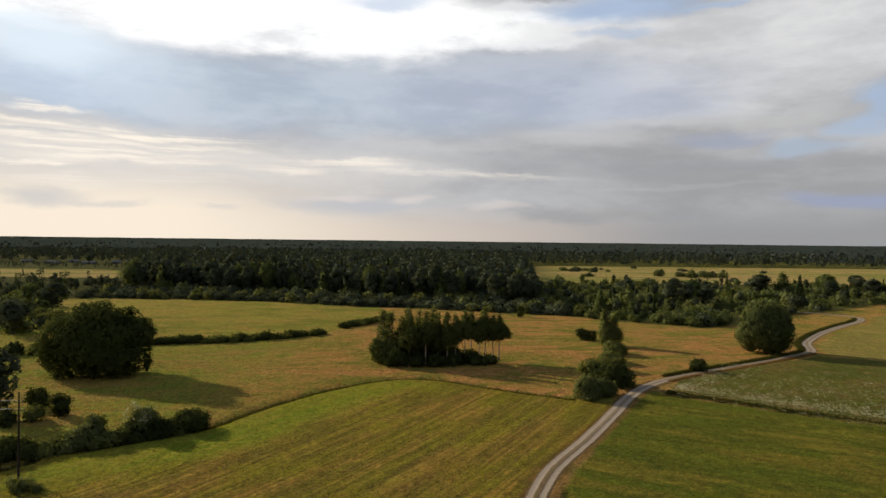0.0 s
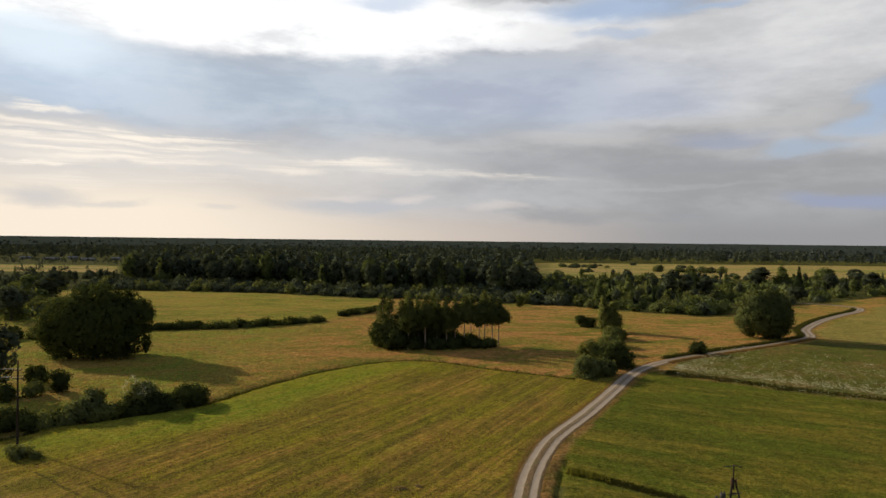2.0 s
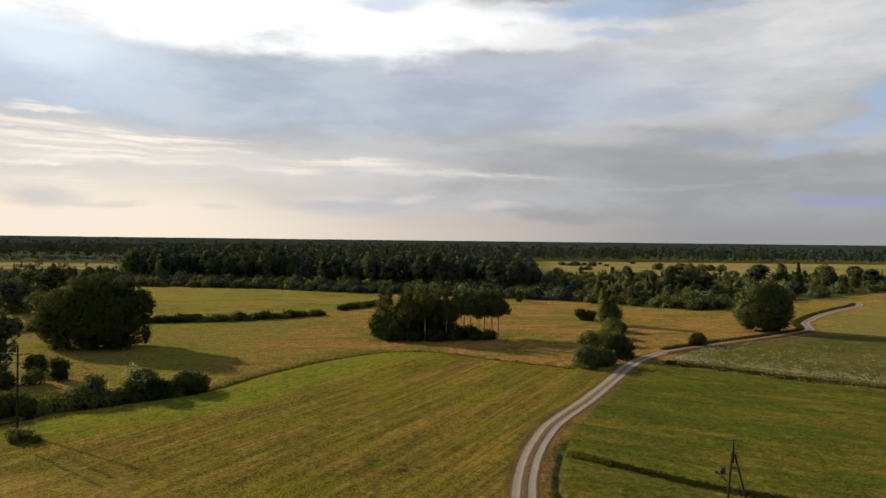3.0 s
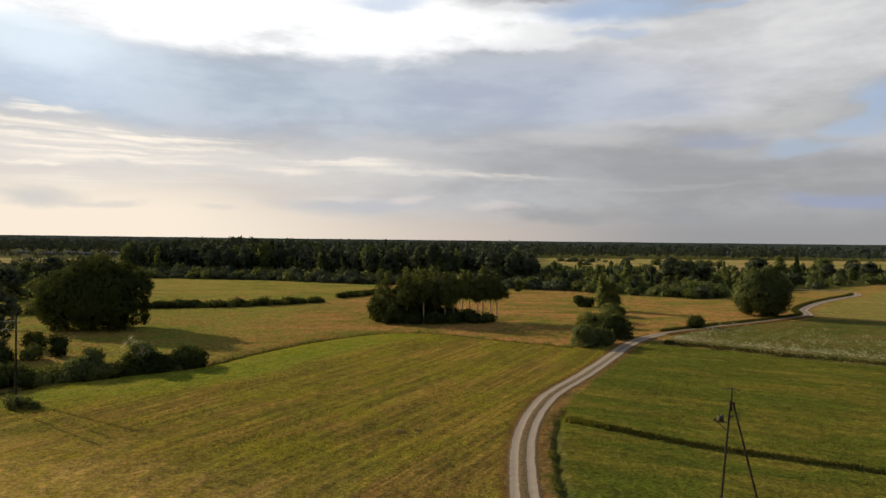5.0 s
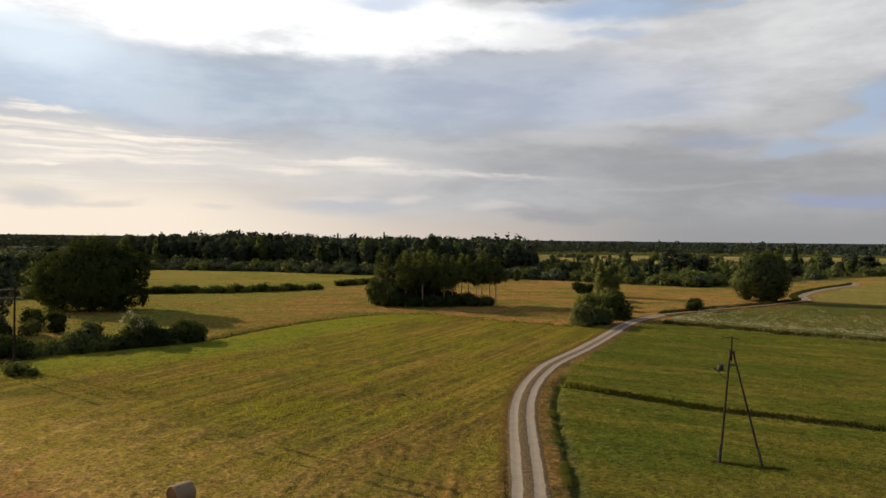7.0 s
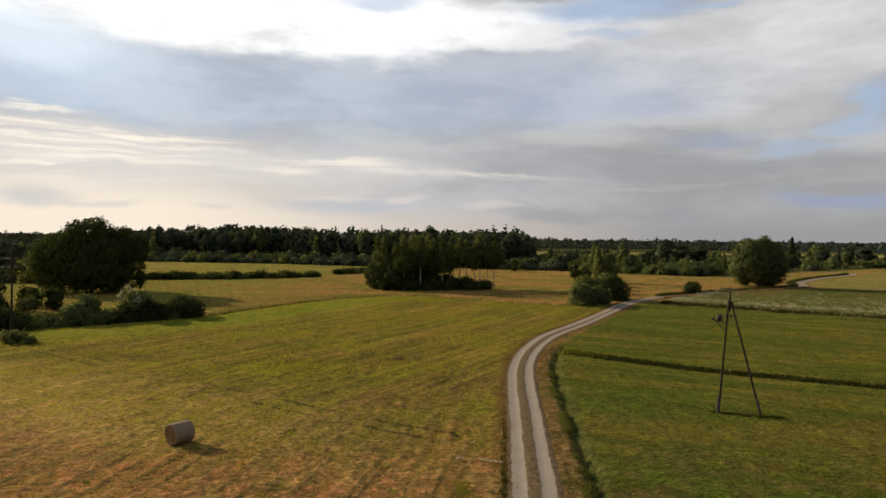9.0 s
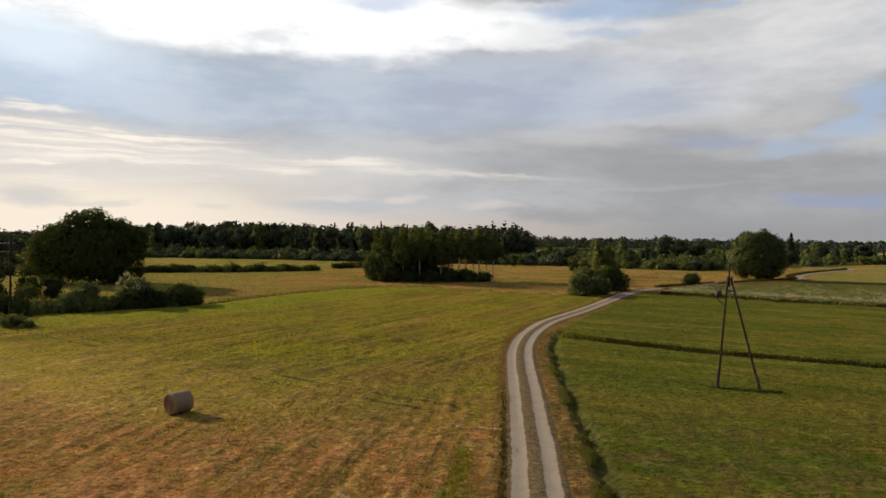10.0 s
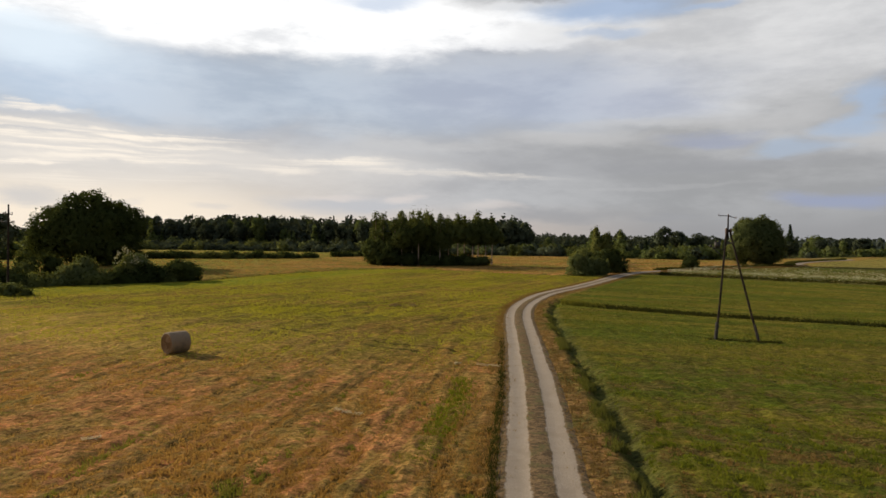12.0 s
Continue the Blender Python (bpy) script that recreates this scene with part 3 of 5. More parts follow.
def height(x, y):
    x, y = np.asarray(x, float), np.asarray(y, float)
    z = far_land(x, y) + 0.5 * np.exp(-((x + 20) / 22) ** 2 - ((y - 60) / 28) ** 2)
    d, _ = line_distance(x, y, ditch_pts)
    z = z - 0.55 * np.exp(-(d / 1.0) ** 2)
    d, s = line_distance(x, y, berm_pts)
    z = z + 0.12 * np.exp(-((d * s + 0.2) / 0.9) ** 2) - 0.3 * np.exp(-((d * s + 1.3) / 0.6) ** 2)
    d, s = line_distance(x, y, flower_pts)
    z = z + 0.35 * np.exp(-((d * s - 0.8) / 1.0) ** 2) - 0.4 * np.exp(-((d * s + 0.7) / 0.7) ** 2)
    near = (y > 0) & (y < 80) & (np.abs(x) < 20)
    if near.any():
        d, s = line_distance(x[near], y[near], lane_near) if x.ndim else line_distance(x, y, lane_near)
        dip = -0.3 * np.exp(-((d * s + 3.25) / 0.42) ** 2)
        if x.ndim:
            z[near] += dip
        else:
            z = z + dip
    return z


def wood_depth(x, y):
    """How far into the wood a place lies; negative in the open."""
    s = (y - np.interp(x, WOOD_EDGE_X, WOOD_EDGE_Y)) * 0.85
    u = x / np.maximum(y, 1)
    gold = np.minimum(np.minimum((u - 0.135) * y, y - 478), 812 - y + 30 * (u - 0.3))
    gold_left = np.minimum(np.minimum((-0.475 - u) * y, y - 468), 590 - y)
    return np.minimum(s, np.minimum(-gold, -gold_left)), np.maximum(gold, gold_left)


def mesh_np(name, V, F, mats=()):
    """A mesh from arrays of points and of equal-sided faces."""
    V, F = np.asarray(V, np.float32), np.asarray(F, np.int32)
    me = bpy.data.meshes.new(name)
    n, k = F.shape
    me.vertices.add(len(V)), me.loops.add(n * k), me.polygons.add(n)
    me.vertices.foreach_set("co", V.ravel())
    me.loops.foreach_set("vertex_index", F.ravel())
    me.polygons.foreach_set("loop_start", np.arange(0, n * k, k, dtype=np.int32))
    me.update(calc_edges=True)
    for m in mats:
        me.materials.append(m)
    return me


def smooth_faces(me):
    me.polygons.foreach_set("use_smooth", np.ones(len(me.polygons), bool))
    return me


def float_attr(me, name, values):
    at = me.attributes.new(name, "FLOAT", "POINT")
    at.data.foreach_set("value", np.asarray(values, np.float32))


def make_ground():
    ang = np.radians(np.concatenate([np.linspace(-180, -44, 40, endpoint=False), np.linspace(-44, 44, 400, endpoint=False), np.linspace(44, 180, 40, endpoint=False)]))
    rad = np.concatenate([[0.01, 1.5, 3, 6, 9, 12, 14, 15.5], np.geomspace(17, 420, 360), np.geomspace(430, 4950, 50)])
    A, R = np.meshgrid(ang, rad)
    x, y = (R * np.sin(A)).ravel(), (R * np.cos(A)).ravel()
    z = height(x, y)
    dl, sl = line_distance(x, y, lane_pts[::3])
    rough = np.array([noise.noise(Vector((a * 0.11, b * 0.11, 1))) + 0.6 * noise.noise(Vector((a * 0.5, b * 0.5, 2))) for a, b in zip(x, y)])
    z = z + 0.07 * rough * smooth(1.3, 4.0, dl) - 0.05 * smooth(1.5, 1.0, dl)
    # clods, tufts and wheel ruts close by
    close = np.where((R.ravel() < 95) & (y > 5) & (dl > 1.6))[0]
    clod = np.array([noise.noise(Vector((x[i] * 1.7, y[i] * 1.3, 4))) + 0.7 * noise.noise(Vector((x[i] * 3.7, y[i] * 3.1, 6))) for i in close])
    rut = np.array([noise.noise(Vector(((x[i] - y[i] * 0.16) * 1.4, y[i] * 0.16, 8))) + 0.5 * noise.noise(Vector(((x[i] - y[i] * 0.16) * 3.1, y[i] * 0.3, 9))) for i in close])
    z[close] += (0.075 * clod + 0.10 * rut) * smooth(95, 50, R.ravel()[close]) * np.where((sl[close] > 0), 1.0, 0.6)
    na, nr = len(ang), len(rad)
    i, j = np.meshgrid(np.arange(na), np.arange(nr - 1))
    k = (i + 1) % na
    F = np.stack([j * na + i, j * na + k, (j + 1) * na + k, (j + 1) * na + i], -1).reshape(-1, 4)[:, ::-1]
    me = smooth_faces(mesh_np("ground", np.c_[x, y, z], F, (GROUND,)))
    # which field a place belongs to, as distance from that field's edge
    left_of_lane = np.where(y < 150, dl * sl, -99)
    dd, sd = line_distance(x, y, ditch_pts)
    float_attr(me, "z_left", np.minimum(np.minimum(left_of_lane - 1.4, -dd * sd - 0.8), 150 - y))
    df, sf = line_distance(x, y, flower_pts)
    float_attr(me, "z_right", np.minimum(-dl * sl - 1.4, -df * sf - 0.8))
    far_edge = inside(x, y, [(44, 131), (60, 118), (73, 111), (130, 81), (260, 90), (260, 150), (150, 155), (108, 166), (95, 172), (72, 157), (50, 142.5)])
    float_attr(me, "z_flower", far_edge)
    float_attr(me, "z_parsley", 4.5 - np.abs(df * sf - 5.0) + np.minimum(0, (x - 44) * 0.4))
    float_attr(me, "z_corn", inside(x, y, [(100, 178), (108, 167), (160, 156), (300, 160), (300, 300), (215, 300), (170, 270), (160, 250), (142, 235), (124, 214), (107, 194)]))
    float_attr(me, "east", x)
    float_attr(me, "z_back", inside(x, y, BACK_FIELD))
    float_attr(me, "z_lush", np.where(sd < 0, 7.0 - np.abs(dd - 6.0), -6.0 - 0 * dd) - np.maximum(0, np.abs(x + 28) - 14) * 0.5)
    line = np.interp(x, [-60, -28, -18, -5, 4, 10], [58, 44, 38.5, 39, 40, 41])
    float_attr(me, "z_stubble", np.minimum(line - y, left_of_lane - 0.9))
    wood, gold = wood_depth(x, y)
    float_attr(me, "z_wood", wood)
    float_attr(me, "z_gold", gold)
    float_attr(me, "z_verge", np.where(sl > 0, 1.9 - dl, 2.7 - dl) + np.where(y > 95, -0.5, 0))
    dr, sr = line_distance(x, y, curve_points(RUT_LINE, 3))
    float_attr(me, "z_rut", 0.20 - np.minimum(np.abs(dr * sr - 0.9), np.abs(dr * sr + 0.9)))
    db, sb = line_distance(x, y, berm_pts)
    # includes a strip beside the lane whose dark colour draws the ditch's shadow
    float_attr(me, "z_ditch", np.maximum.reduce([0.7 - dd, np.where(x > 18, 0.5, -0.5) - np.abs(db * sb + 1.2), 0.8 - df, np.where((y > 5) & (y < 72), 0.5 - np.abs(dl * sl + 3.4), -9), np.where((x > 48) & (y < 262), 1.2 - np.abs(dl * sl - 2.4), -9)]))
    tagged(new("ground", me), "flat farmland with mown green fields, dry meadow and stubble", "ground", kind="structure")


make_ground()


def make_lane():
    p = lane_pts
    t = np.gradient(p, axis=0)
    t /= np.linalg.norm(t, axis=1)[:, None]
    nrm = np.c_[-t[:, 1], t[:, 0]]
    across = np.array([-1.45, -1.15, -0.95, -0.74, -0.5, -0.25, 0, 0.25, 0.5, 0.74, 0.95, 1.15, 1.45])
    lift = np.array([-0.03, 0.045, 0.035, 0.015, 0.03, 0.06, 0.07, 0.06, 0.03, 0.015, 0.035, 0.045, -0.03])
    rng = np.random.default_rng(5)
    V, U = [], []
    for k in range(len(p)):
        q = p[k] + nrm[k] * across[:, None]
        z = height(np.full(1, p[k, 0]), np.full(1, p[k, 1]))[0] + lift + rng.normal(0, 0.004, len(lift)) + 0.012
        V.append(np.c_[q, z])
        U.append(across)
    m = len(across)
    i, j = np.meshgrid(np.arange(m - 1), np.arange(len(p) - 1))
    F = np.stack([j * m + i, j * m + i + 1, (j + 1) * m + i + 1, (j + 1) * m + i], -1).reshape(-1, 4)[:, ::-1]
    me = smooth_faces(mesh_np("farm_lane", np.vstack(V), F, (LANE,)))
    float_attr(me, "across", np.concatenate(U))
    tagged(new("road", me), "pale gravel farm lane with two wheel tracks and a grassy middle", "road", kind="structure")


make_lane()

# ---------------------------------------------------------------- plants


def unit(v):
    return v / np.maximum(np.linalg.norm(v, axis=-1, keepdims=True), 1e-9)


def leaf_quads(rng, P, Nrm, size, long=1.0, hang=0.0):
    """A folded, pointed leaf spray at each point, facing about along its normal."""
    n = len(P)
    s = size * rng.uniform(0.55, 1.35, (n, 1))
    a = unit(np.cross(Nrm, rng.normal(size=(n, 3))))
    if hang:
        a = unit(a * (1 - hang) + np.array([0, 0, -1.0]) * hang)
    b = unit(np.cross(Nrm, a))
    V = np.stack([P - a * s * long, P - b * s * 0.62 + Nrm * s * 0.22, P + a * s * long, P + b * s * 0.62 + Nrm * s * 0.22], 1)
    return V.reshape(-1, 3), np.arange(n * 4).reshape(-1, 4)


def lumps(rng, B):
    """The ellipsoids with smaller bulges all over their skins."""
    n = int(2.2 * len(B)) + 8
    vol = B[:, 3] * B[:, 4] + B[:, 3] * B[:, 5]
    i = rng.choice(len(B), n, p=vol / vol.sum())
    d = unit(rng.normal(size=(n, 3)))
    P = B[i, :3] + d * B[i, 3:] * 1.03
    deep = (np.linalg.norm((P[:, None] - B[None, :, :3]) / B[None, :, 3:], axis=2) < 0.8).any(1)
    r = (B[i, 3:].min(1) * rng.uniform(0.24, 0.50, n))[:, None]
    return np.vstack([B, np.hstack([P, r, r, r * 0.85])[~deep]])


def crown(rng, blobs, clumps, per, size, spread, floor=0.1, long=1.0, hang=0.0, fill=0.12, jitter=0.6, inner=0.07, lumpy_skin=True):
    """Leaf sprays in loose clumps over the skins of overlapping ellipsoids (x, y, z, rx, ry, rz)."""
    B = np.array(blobs, float)
    lo, hi = (B[:, :3] - B[:, 3:]).min(0), (B[:, :3] + B[:, 3:]).max(0)
    heart, reach = lo + (hi - lo) * (0.5, 0.5, 0.4), (hi - lo) / 2
    B = lumps(rng, B) if lumpy_skin else B
    area = (B[:, 3] * B[:, 4] + B[:, 3] * B[:, 5] + B[:, 4] * B[:, 5])
    i = rng.choice(len(B), clumps * 2, p=area / area.sum())
    d = unit(rng.normal(size=(len(i), 3)))
    r = np.where(rng.random(len(i)) < fill, rng.uniform(0.35, 0.85, len(i)), rng.uniform(0.84, 1.08, len(i)))
    P = B[i, :3] + d * B[i, 3:] * r[:, None]
    q = ((P[:, None, :] - B[None, :, :3]) / B[None, :, 3:])
    deep = (np.linalg.norm(q, axis=2) < 0.72).any(1)
    ok = (~deep | (rng.random(len(i)) < 0.22)) & (P[:, 2] > floor)
    P, d = P[ok][:clumps], d[ok][:clumps]
    P2 = np.repeat(P, per, 0) + rng.normal(0, spread, (len(P) * per, 3))
    N2 = unit(np.repeat(d, per, 0) + rng.normal(0, jitter, (len(P) * per, 3)) + np.array([0, 0, 0.15]))
    keep = P2[:, 2] > floor * 0.6
    P2, N2 = P2[keep], N2[keep]
    mass = unit(unit((P2 - heart) / reach) * 0.3 + np.repeat(d, per, 0)[keep] * 0.9 + rng.normal(0, 0.16, P2.shape))
    N2 = np.where((N2 * mass).sum(1, keepdims=True) < 0, -N2, N2)
    V, F = leaf_quads(rng, P2, N2, size, long, hang)
    M = mass.repeat(4, 0)
    m = int(len(P2) * inner)
    if m:  # dense twigs and leaves deep inside
        i = rng.choice(len(B), m, p=area / area.sum())
        Q = B[i, :3] + unit(rng.normal(size=(m, 3))) * B[i, 3:] * rng.uniform(0.2, 0.78, (m, 1))
        Q = Q[Q[:, 2] > floor + size * 2]
        mass = unit(unit((Q - heart) / reach) + rng.normal(0, 0.1, Q.shape))
        V2, F2 = leaf_quads(rng, Q, unit(mass + rng.normal(0, 0.5, Q.shape)), size * 2.9)
        V, F, M = np.vstack([V, V2]), np.vstack([F, F2 + len(V)]), np.vstack([M, mass.repeat(4, 0)])
    return V, F, M


def tube(path, radii, sides=7):
    path = np.asarray(path, float)
    t = unit(np.gradient(path, axis=0))
    ref = np.where(np.abs(t[:, 2:3]) > 0.9, np.array([[1.0, 0, 0]]), np.array([[0, 0, 1.0]]))
    a = unit(np.cross(t, ref))
    b = np.cross(t, a)
    w = np.linspace(0, 2 * np.pi, sides, endpoint=False)
    V = path[:, None] + np.asarray(radii)[:, None, None] * (np.cos(w)[None, :, None] * a[:, None] + np.sin(w)[None, :, None] * b[:, None])
    k = len(path)
    i, j = np.meshgrid(np.arange(sides), np.arange(k - 1))
    F = np.stack([j * sides + i, j * sides + (i + 1) % sides, (j + 1) * sides + (i + 1) % sides, (j + 1) * sides + i], -1).reshape(-1, 4)
    return V.reshape(-1, 3), F


def join(parts):
    V, F, o = [], [], 0
    for v, f in parts:
        V.append(v), F.append(f + o)
        o += len(v)
    return np.vstack(V), np.vstack(F)


def skeleton_tubes(rng, h, r, tips, lean=(0, 0), split=0.3):
    """A tapered trunk with limbs that reach towards the tips."""
    s = np.linspace(0, 1, 7)
    wob = rng.normal(0, 0.012 * h, (7, 2)) * s[:, None]
    trunk = np.c_[lean[0] * s + wob[:, 0], lean[1] * s + wob[:, 1], -0.25 + (h + 0.25) * s]
    parts = [tube(trunk, r * (1 - 0.8 * s) * np.where(s == 0, 1.35, 1))]
    for tip in tips:
        k = rng.uniform(split, 0.85)
        base = np.array([np.interp(k, s, trunk[:, c]) for c in range(3)])
        tip = np.array(tip, float)
        midp = base * 0.5 + tip * 0.5 + np.array([0, 0, -0.06 * np.linalg.norm(tip - base)])
        parts.append(tube([base, midp, tip], [r * (1 - 0.8 * k) * 0.6, r * 0.28, r * 0.08], 5))
    return join(parts)


def part(name, me, parent, label=""):
    ob = new(name, me)
    ob.parent = parent
    if label:
        ob["label"] = label
    return ob


def plant(name, at, label, category, crown_vf, leaf, wood_vf=None, bark=None, group="", turn=0.0, scale=1.0, tall=1.0):
    """A tree or shrub: an empty at its foot with crown and trunk."""
    ob = new(name)
    ob.matrix_basis = Matrix.Translation((at[0], at[1], float(height(at[0], at[1])))) @ Matrix.Rotation(turn, 4, "Z") @ Matrix.Diagonal((scale, scale, scale * tall, 1))
    tagged(ob, label, category, group)
    part("crown", leaf_mesh("crown", crown_vf, leaf), ob)
    if wood_vf is not None:
        part("trunk", smooth_faces(mesh_np("trunk", *wood_vf, (bark,))), ob)
    return ob


def set_down(ob, x, y, scale, turn, tall=1.0):
    m = Matrix.Translation((x, y, float(height(x, y)))) @ Matrix.Rotation(turn, 4, "Z") @ Matrix.Diagonal((scale, scale, scale * tall, 1))
    c = copy_thing(ob, Matrix.Identity(4))
    c.matrix_basis = m
    return c


def round_blobs(rng, h, w, low=0.2, n=11):
    """Blobs of a broad crown."""
    res = [(0, 0, h * (0.5 + low * 0.4), w * 0.36, w * 0.36, h * (0.46 - low * 0.35))]
    for k in range(n):
        a, e = rng.uniform(0, 6.28), rng.uniform(-0.35, 1.25)
        r = w * rng.uniform(0.15, 0.24)
        res.append((math.cos(a) * math.cos(e) * (w / 2 - r), math.sin(a) * math.cos(e) * (w / 2 - r),
                    h * (low + (1 - low) * 0.45) + math.sin(e) * (h * (1 - low) * 0.5 - r * 0.8), r, r, r * rng.uniform(0.75, 1.0)))
    return res


def bush_blobs(rng, h, w, n=7):
    res = [(0, 0, h * 0.42, w * 0.36, w * 0.36, h * 0.46)]
    for k in range(n):
        a = rng.uniform(0, 6.28)
        r = rng.uniform(0.18, 0.3) * w
        q = rng.uniform(0.1, 0.33) * w
        rz = min(r, h * 0.4) * rng.uniform(0.8, 1.1)
        res.append((math.cos(a) * q, math.sin(a) * q, rng.uniform(0.25, 0.98) * h - rz * 0.75, r, r, rz))
    return res


def spire_blobs(rng, h, w, low, n=9):
    """Blobs of a slim crown that narrows upwards."""
    res = []
    for k in range(n):
        s = k / (n - 1)
        r = w * 0.5 * (0.55 + 0.45 * math.sin(min(1, s * 1.6 + 0.25) * math.pi)) * (1 - 0.6 * max(0, s - 0.45) / 0.55)
        res.append((rng.normal(0, 0.12) * w * (1 - s), rng.normal(0, 0.12) * w * (1 - s), h * (low + (0.92 - low) * s), r, r, h * 0.07 + r * 0.35))
    return res


def conifer_leaves(rng, h, w, n, size):
    s = rng.random(n) ** 0.62
    z = h * (0.99 - 0.9 * s)
    tier = 0.75 + 0.25 * np.abs(np.sin(z * 2.1))
    r = w * 0.5 * s * tier * rng.uniform(0.55, 1.05, n)
    a = rng.uniform(0, 6.283, n)
    P = np.c_[r * np.cos(a), r * np.sin(a), z - r * 0.18]
    N = unit(np.c_[np.cos(a) * 0.6, np.sin(a) * 0.6, np.full(n, 0.8)] + rng.normal(0, 0.3, (n, 3)))
    return (*leaf_quads(rng, P, N, size), unit(np.c_[np.cos(a), np.sin(a), np.full(n, 0.35)] + rng.normal(0, 0.2, (n, 3))).repeat(4, 0))


def tips_of(rng, blobs, n):
    return [tuple(np.array(blobs[k][:3]) + rng.normal(0, 0.2, 3) * np.array(blobs[k][3:])) for k in rng.choice(len(blobs), n)]

# ---------------------------------------------------------------- the big trees and groves


def big_tree():
    rng = np.random.default_rng(11)
    blobs = [(0, 0, 7.2, 8.0, 7.0, 6.2), (-1.0, 0, 11.0, 4.2, 4.5, 3.5), (3.4, -1, 9.6, 4.0, 4.0, 3.0), (-6.6, -1, 6.8, 4.3, 4.5, 4.9), (-8.6, 0.5, 3.8, 2.9, 3.5, 3.3),
             (6.6, 0, 7.4, 4.4, 4.4, 4.6), (8.6, -0.5, 4.6, 2.8, 3.4, 3.7), (-4.2, -4.2, 4.2, 4.4, 3.2, 3.8), (2.0, -5.0, 4.4, 4.8, 3.2, 3.8), (6.2, -3.6, 3.6, 3.8, 3.0, 3.2),
             (-0.6, -3.4, 9.2, 4.0, 3.0, 3.4), (0.5, 4.5, 7.0, 6.0, 3.5, 5.2), (-2.2, -0.4, 13.0, 2.1, 2.1, 1.6), (0.6, 0.6, 13.6, 2.2, 2.2, 1.6), (3.8, 0.4, 11.8, 2.0, 2.0, 1.4), (-5.0, -1.5, 9.8, 2.2, 2.2, 2.0), (-2.6, -5.4, 7.2, 2.4, 1.8, 2.2), (2.4, -5.8, 7.6, 2.5, 1.8, 2.2), (6.4, -4.6, 6.6, 2.2, 1.8, 2.0), (-7.6, -3.4, 4.4, 2.4, 2.0, 2.4),
             (8.2, 0.8, 9.6, 2.0, 2.0, 1.9), (-7.4, 0.6, 10.0, 2.0, 2.2, 1.8)]
    leaves = crown(rng, blobs, 5400, 7, 0.22, 0.22, 0.25, jitter=0.5)
    wood = skeleton_tubes(rng, 9, 0.65, tips_of(rng, blobs, 12), split=0.15)
    plant("broadleaf_tree", (-71.6, 141.0), "huge dark round-topped linden standing alone, branches down to the grass", "tree", leaves, LEAF_DARK, wood, BARK)


def willow():
    rng = np.random.default_rng(12)
    blobs = [(0, 0, 6.2, 5.6, 5.2, 5.2), (-2.6, -1, 8.0, 3.6, 3.6, 3.4), (2.4, 0, 8.4, 3.8, 3.6, 3.3), (-4.4, -0.6, 4.8, 2.7, 3.0, 3.9), (4.4, -0.4, 4.9, 2.6, 3.0, 4.0), (0, -3.4, 4.6, 4.4, 2.5, 4.2), (0, 0, 10.2, 2.8, 2.6, 1.7)]
    leaves = crown(rng, blobs, 2600, 7, 0.22, 0.34, 0.3, 1.5, 0.5)
    plant("willow_tree", (84.3, 177.5), "full grey-green willow with drooping twigs beside the lane", "tree", leaves, LEAF_WILLOW, skeleton_tubes(rng, 6, 0.5, tips_of(rng, blobs, 8)), BARK)


def poplar():
    rng = np.random.default_rng(13)
    blobs = [(-0.8, 0, 3.8, 2.4, 2.2, 3.0), (-1.5, 0, 6.8, 1.3, 1.3, 2.6), (-1.8, 0, 9.2, 0.8, 0.8, 1.6), (-1.5, 0.3, 10.6, 0.5, 0.5, 1.2), (1.2, 0, 4.8, 1.9, 2.0, 2.6), (1.5, 0, 7.4, 1.2, 1.2, 1.6), (2.1, 0.2, 8.6, 0.7, 0.7, 1.1), (2.6, 0, 3.2, 1.8, 2, 2.4), (0, -1.4, 2.6, 2.6, 1.6, 2.2)]
    leaves = crown(rng, blobs, 1100, 7, 0.23, 0.32, 0.3)
    plant("poplar_tree", (45.5, 186.0), "slender light green poplar with two leaders above shrubs", "tree", leaves, LEAF_MID, skeleton_tubes(rng, 8, 0.22, tips_of(rng, blobs, 6)), BARK, "", 0.0, 0.86)


big_tree()
willow()
poplar()


